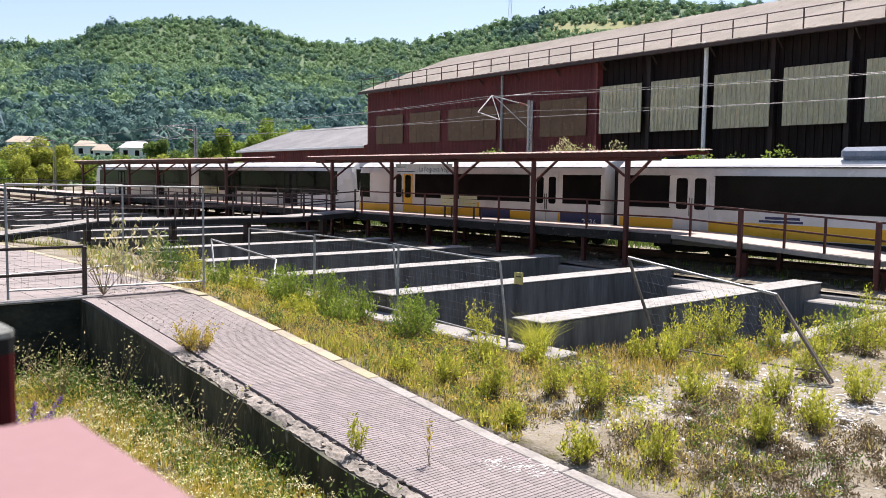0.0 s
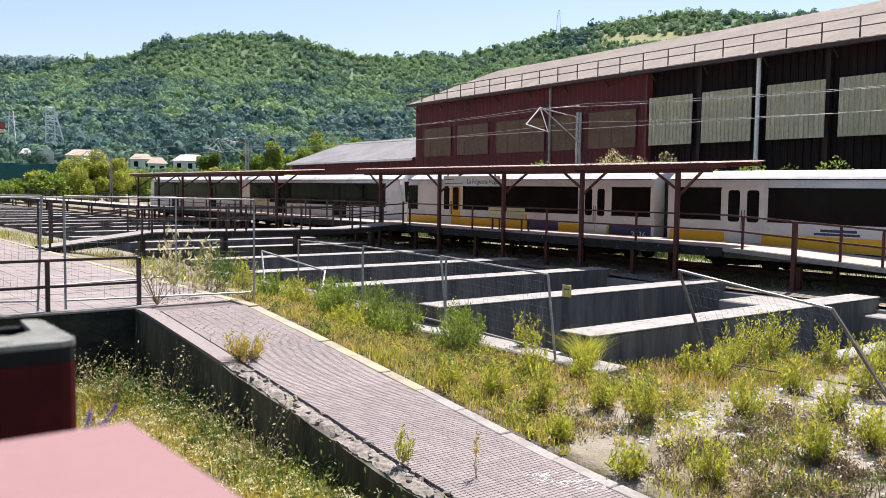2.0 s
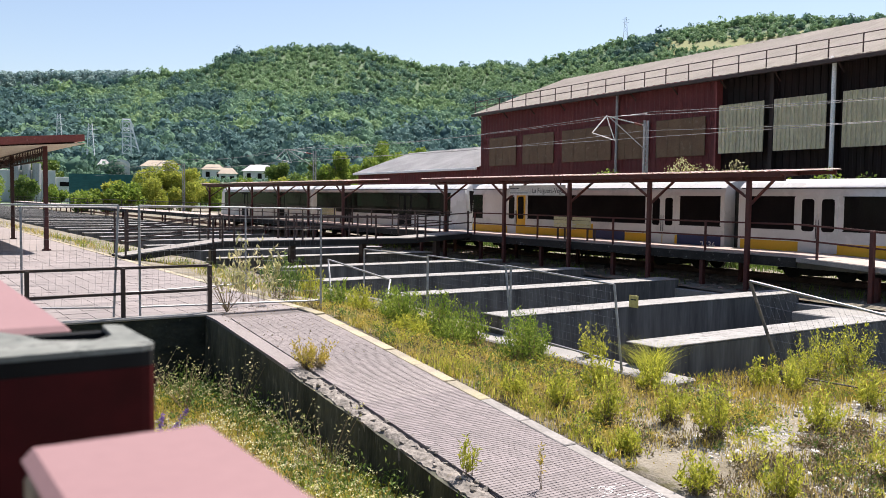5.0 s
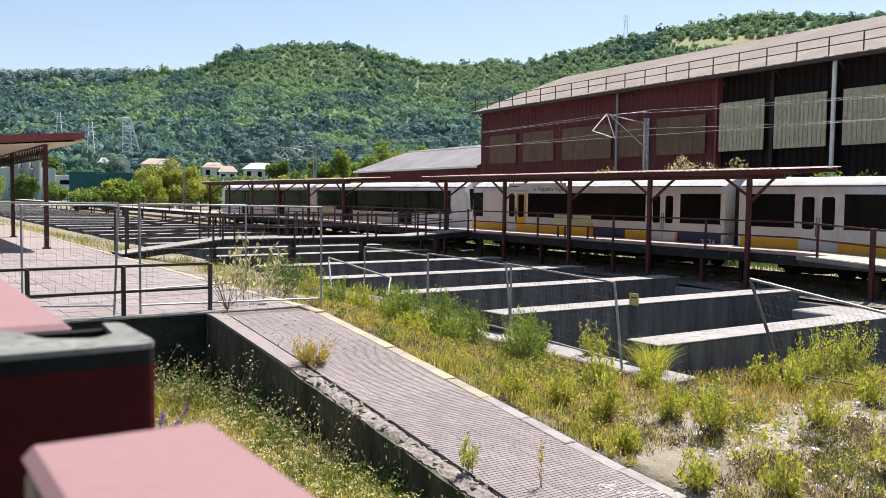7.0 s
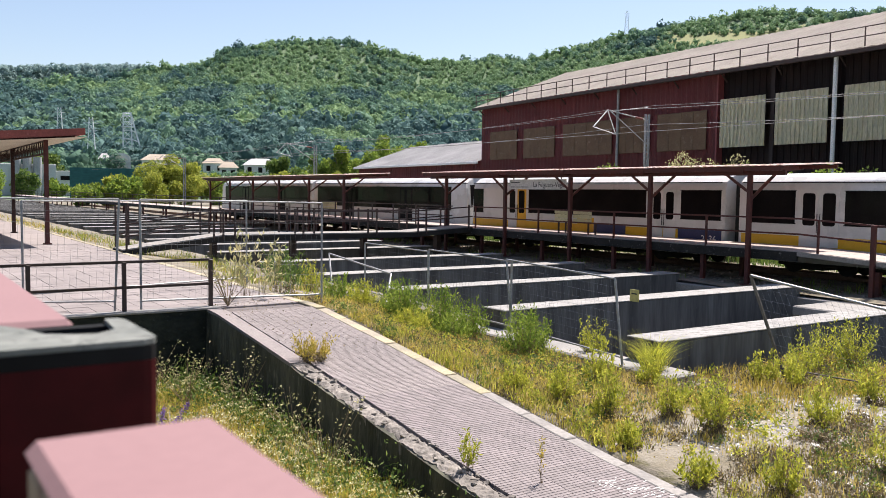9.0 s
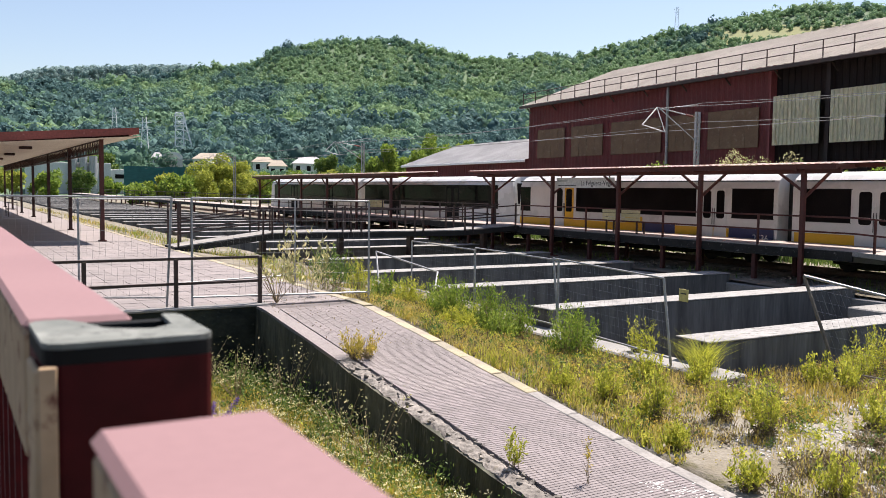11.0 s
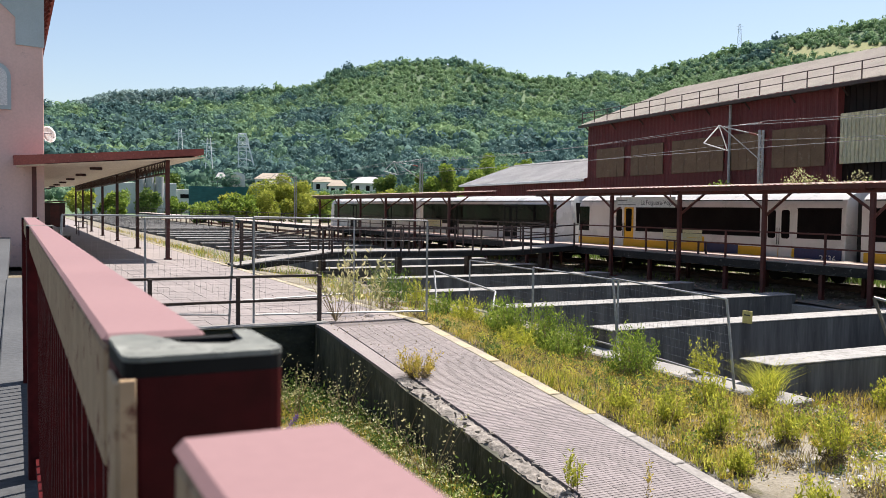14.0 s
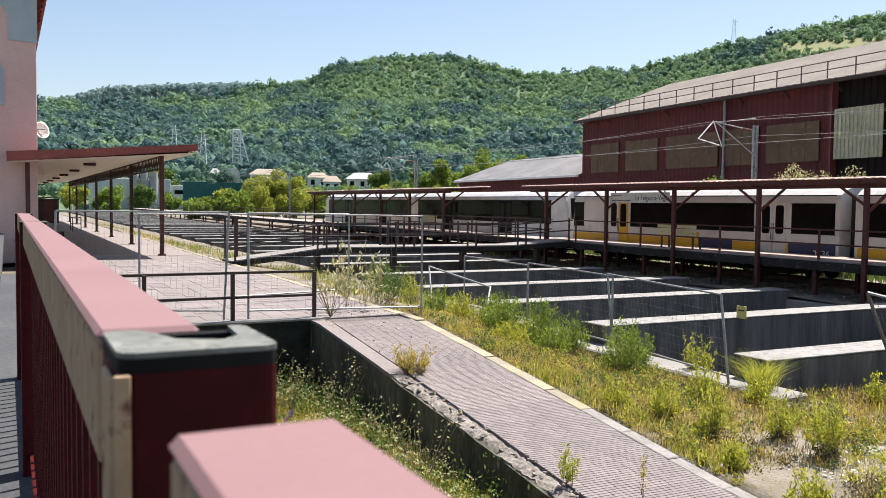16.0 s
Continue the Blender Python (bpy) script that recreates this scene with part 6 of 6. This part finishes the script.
turf("grass", "overgrown grass in the sunken strip", (scatter(13000, 0.45, 5.15, 3.5, 15.6), 0.17, 0.013, M_GRASS), (scatter(11000, 0.45, 5.0, 3.5, 15, 0.1), 0.24, 0.013, M_WEEDYEL), (scatter(4500, 0.45, 4.9, 3.5, 14, 0.2), 0.27, 0.012, M_STRAW), (scatter(3500, 0.45, 5.15, 3.5, 15.6, 0.1), 0.24, 0.013, M_WEED))
turf("grass", "tall grass beyond the track", (scatter(14000, 27.9, 34, 6, 45), 0.4, 0.03, M_LEAFDARK), (scatter(9000, 28.6, 36, 6, 60, 0.0), 0.35, 0.035, M_LEAFDARK), (scatter(2500, 21.7, 24.2, 5, 45, 0.25), 0.2, 0.02, M_LEAF))


def clumps(name, label, count, area, patch, rad, high, n, leaf, mat):
    """Low leafy clumps, each a small dome of leaves."""
    c = scatter(count, *area, patch, 0.8)
    k = len(c)
    d = rng.normal(size=(k, n, 3))
    d /= np.linalg.norm(d, axis=2, keepdims=True)
    d[:, :, 2] = np.abs(d[:, :, 2])
    size = rng.uniform(0.5, 1.4, (k, 1, 1))
    pts = c[:, None] + d * rng.uniform(0.3, 1, (k, n, 1)) * size * (rad, rad, high)
    tagged(new(name, leaves(name, pts.reshape(-1, 3), leaf, mat, up=0.8, long=2.6)), label, "plants", kind="stuff")


NEARSIDE, RUBBLE, SUNK = (7.4, 10.2, 7.0, 17.5), (7.6, 15, 3.4, 8.6), (0.5, 5.05, 4.0, 15.4)
clumps("low_herbs", "low green herbs in the dry grass", 260, NEARSIDE, 0.1, 0.12, 0.2, 46, 0.021, M_WEED)
clumps("low_herbs", "low ochre flowering herbs in the dry grass", 420, NEARSIDE, -0.1, 0.12, 0.16, 46, 0.018, M_WEEDYEL)
clumps("low_herbs", "low dark herbs in the dry grass", 300, NEARSIDE, 0.05, 0.15, 0.22, 46, 0.022, M_LEAFDARK)
clumps("low_herbs", "withered brown herbs in the dry grass", 320, NEARSIDE, 0.0, 0.15, 0.14, 46, 0.02, M_HERB)
clumps("low_herbs", "brown dried herbs on the rubble", 280, (7.7, 11.2, 3.4, 6.6), 0.0, 0.17, 0.15, 56, 0.02, M_HERB)
clumps("low_herbs", "low green herbs on the rubble", 170, RUBBLE, 0.25, 0.15, 0.2, 50, 0.021, M_WEED)
clumps("low_herbs", "dark green leafy herbs on the rubble", 90, (7.6, 10.6, 3.6, 6.4), 0.05, 0.16, 0.17, 50, 0.02, M_LEAFDARK)
clumps("low_herbs", "ochre flowering herbs at the trench edge", 260, (9.6, 17, 7.2, 9.3), 0.1, 0.17, 0.22, 50, 0.018, M_WEEDYEL)
clumps("low_herbs", "green herbs at the trench edge", 200, (9.6, 17, 7.4, 9.4), 0.1, 0.17, 0.26, 50, 0.02, M_WEEDGREEN)
clumps("low_herbs", "withered brown herbs at the trench edge", 200, (9.6, 17, 7.4, 9.4), 0.0, 0.17, 0.2, 46, 0.02, M_HERB)
clumps("low_herbs", "low green herbs in the sunken strip", 520, SUNK, -0.05, 0.13, 0.24, 50, 0.021, M_WEED)
clumps("low_herbs", "dark green herbs in the sunken strip", 150, SUNK, 0.0, 0.15, 0.26, 50, 0.023, M_LEAFDARK)
clumps("low_herbs", "deep green herbs in the sunken strip", 170, SUNK, 0.05, 0.14, 0.24, 50, 0.021, M_WEEDGREEN)
clumps("low_herbs", "yellow flowering herbs in the sunken strip", 640, SUNK, -0.05, 0.13, 0.24, 50, 0.017, M_WEEDYEL)
clumps("low_herbs", "brown dried herbs in the sunken strip", 240, SUNK, 0.05, 0.15, 0.2, 46, 0.02, M_HERB)
clumps("low_herbs", "shaded leafy herbs along the retaining wall", 170, (4.3, 5.1, 5.0, 15.6), -0.3, 0.2, 0.5, 50, 0.024, M_LEAFDARK)
clumps("low_herbs", "shaded leafy herbs at the platform wall", 120, (0.6, 5.1, 13.8, 15.7), -0.3, 0.22, 0.5, 50, 0.026, M_LEAFDARK)
# pale flower heads, each a flat cluster of petals
heads = scatter(3400, 0.45, 5.0, 3.5, 14.6, -0.05)
fp = heads[:, None] + rng.normal(size=(len(heads), 9, 3)) * (0.028, 0.028, 0.006)
fp[:, :, 2] += rng.uniform(0.2, 0.38, (len(heads), 1))
tagged(new("flowers", leaves("flowers", fp.reshape(-1, 3), 0.017, M_FLOWER, long=1.3)), "small pale flower heads scattered in the grass", "flowers", kind="stuff")
fp = scatter(5000, 7.45, 10.3, 3.5, 16, 0.05)
fp[:, 2] += rng.uniform(0.08, 0.25, len(fp))
tagged(new("flowers", leaves("flowers", fp, 0.018, M_WEEDYEL, long=1.2)), "small yellow flowers in dry grass", "flowers", kind="stuff")


def stones(name, pts, size, mat, label):
    bm = bmesh.new()
    bmesh.ops.create_icosphere(bm, subdivisions=1, radius=1.0)
    v = np.array([tuple(q.co) for q in bm.verts])
    f = np.array([[q.index for q in t.verts] for t in bm.faces])
    bm.free()
    k = len(pts)
    sc = rng.uniform(0.5, 1.4, (k, 1, 3)) * np.minimum(rng.pareto(3.0, (k, 1, 1)) * 0.5 + 0.5, 2.2) * size
    vv = (v[None] * rng.uniform(0.75, 1.2, (k, len(v), 1)) * sc * (1, 1, 0.65) + pts[:, None]).reshape(-1, 3)
    ff = (f[None] + np.arange(k)[:, None, None] * len(v)).reshape(-1, 3)
    tagged(new(name, arrays(name, vv, ff, mat)), label, "stones", kind="stuff")


stones("rubble", np.concatenate([scatter(7500, 8.5, 14.0, 4.7, 7.5, -0.3, 0.45), scatter(2200, 7.9, 15.5, 3.4, 8.2, 0.0, 0.45)]), 0.028, M_STONE, "pale crushed rubble in the grass")
stones("ballast", np.concatenate([scatter(3200, 21.6, 24.2, 8, 40), scatter(2000, 24.2, 28, 8, 40)]), 0.055, M_BALLAST, "brown ballast stones beside the track")

lx, ly = rng.uniform(5.3, 7.0, 420), 16.6 - 4.2 * rng.random(420) ** 1.6
lp = np.array([(a, b, ramp_z(b) + 0.008) for a, b in zip(lx, ly)])
tagged(new("leaf_litter", leaves("leaf_litter", lp, 0.017, M_HERB, up=0.0, long=2.2)), "dry brown leaf litter on the ramp paving", "litter", kind="stuff")

# ---- paving pieces ----
paint = thing("paint_marks", "worn white paint mark on the ramp tiles", "paint mark")
tagged(paint, kind="structure")
pm = Shape()
for k in range(90):
    cx, cy, wide = ((6.62, 6.72, 0.10), (6.8, 6.5, 0.12), (6.95, 6.3, 0.16))[k % 3]
    x, y = min(cx + rng.normal() * wide, 7.05), cy + rng.normal() * wide * 0.55
    q = pose(x, y, ramp_z(y) + 0.009, math.degrees(math.atan((ramp_z(y + 0.1) - ramp_z(y - 0.1)) / 0.2)), 0, rng.normal() * 14)
    w, d = rng.uniform(0.004, 0.035), rng.uniform(0.002, 0.008)
    pm.box((-w, -d, -0.001), (w, d, 0.001), 0, q)
part("mark", pm, M_SIGN, paint)
ramp_floor = bpy.data.objects["ramp_floor"]
tile = Shape().box((-0.079, -0.079, -0.03), (0.079, 0.079, 0.001))
for k in (-1, 0, 1):
    tile.box((-0.078, k * 0.0533 - 0.0215, 0.0), (0.078, k * 0.0533 + 0.0215, 0.006))
tile = tile.mesh("tile", M_TILE)
rest = Shape()
for j in range(77):
    y = 3.1 + j * 0.16
    tilt = math.degrees(math.atan((ramp_z(y + 0.1) - ramp_z(y - 0.1)) / 0.2))
    for i in range(10):
        x = 5.535 + i * 0.16
        q = pose(x, y, ramp_z(y) + rng.uniform(-0.0012, 0.0012), tilt + rng.uniform(-0.3, 0.3), rng.uniform(-0.25, 0.25))
        if 5.5 < y < 10.3:
            t = new("tile", tile)
            t.parent = ramp_floor
            t.matrix_local = q
        else:
            rest.box((-0.0775, -0.0775, -0.03), (0.0775, 0.0775, 0.001), 0, q)
            for k in (-1, 0, 1):
                rest.box((-0.077, k * 0.0533 - 0.0215, 0.0), (0.077, k * 0.0533 + 0.0215, 0.006), 0, q)
tagged(part("tile_field", rest, M_PAVE, ramp_floor), kind="stuff")
pv = Shape()
for j in range(52):
    for i in range(16):
        x, y = 0.42 + i * 0.415, 15.97 + j * 0.4
        pv.box((x, y, -0.03), (x + 0.405, y + 0.39, rng.uniform(-0.003, 0.003)))
tagged(part("paving_field", pv, M_PAVE, bpy.data.objects["platform_floor"]), kind="stuff")
part("paving_far", Shape().box((0.42, 36.8, -0.03), (7.05, 200, 0.0)), M_PAVE, bpy.data.objects["platform_floor"])
kerb = Shape().box((0, -0.44, -0.22), (0.21, 0.44, 0.006), 0.01).mesh("kerb_stone", M_KERB)
worn_kerb = Shape().box((0, -0.445, -0.22), (0.2, 0.445, 0.002), 0.012).mesh("worn_kerb_stone", M_BRIDGEDECK)
edge_line = thing("kerb_line", "cream kerb stones edging ramp and platform", "kerb")
tagged(edge_line, kind="structure")
y = 3.0
while y < 64:
    tilt = math.degrees(math.atan((ramp_z(y + 0.3) - ramp_z(y - 0.3)) / 0.6))
    t = new("kerb_stone", kerb if y > 10.2 else worn_kerb)
    t.parent = edge_line
    t.matrix_local = pose(7.075 + rng.uniform(-0.008, 0.008), y, ramp_z(y) + rng.uniform(-0.006, 0.006), tilt, rng.uniform(-1, 1))
    y += 0.9
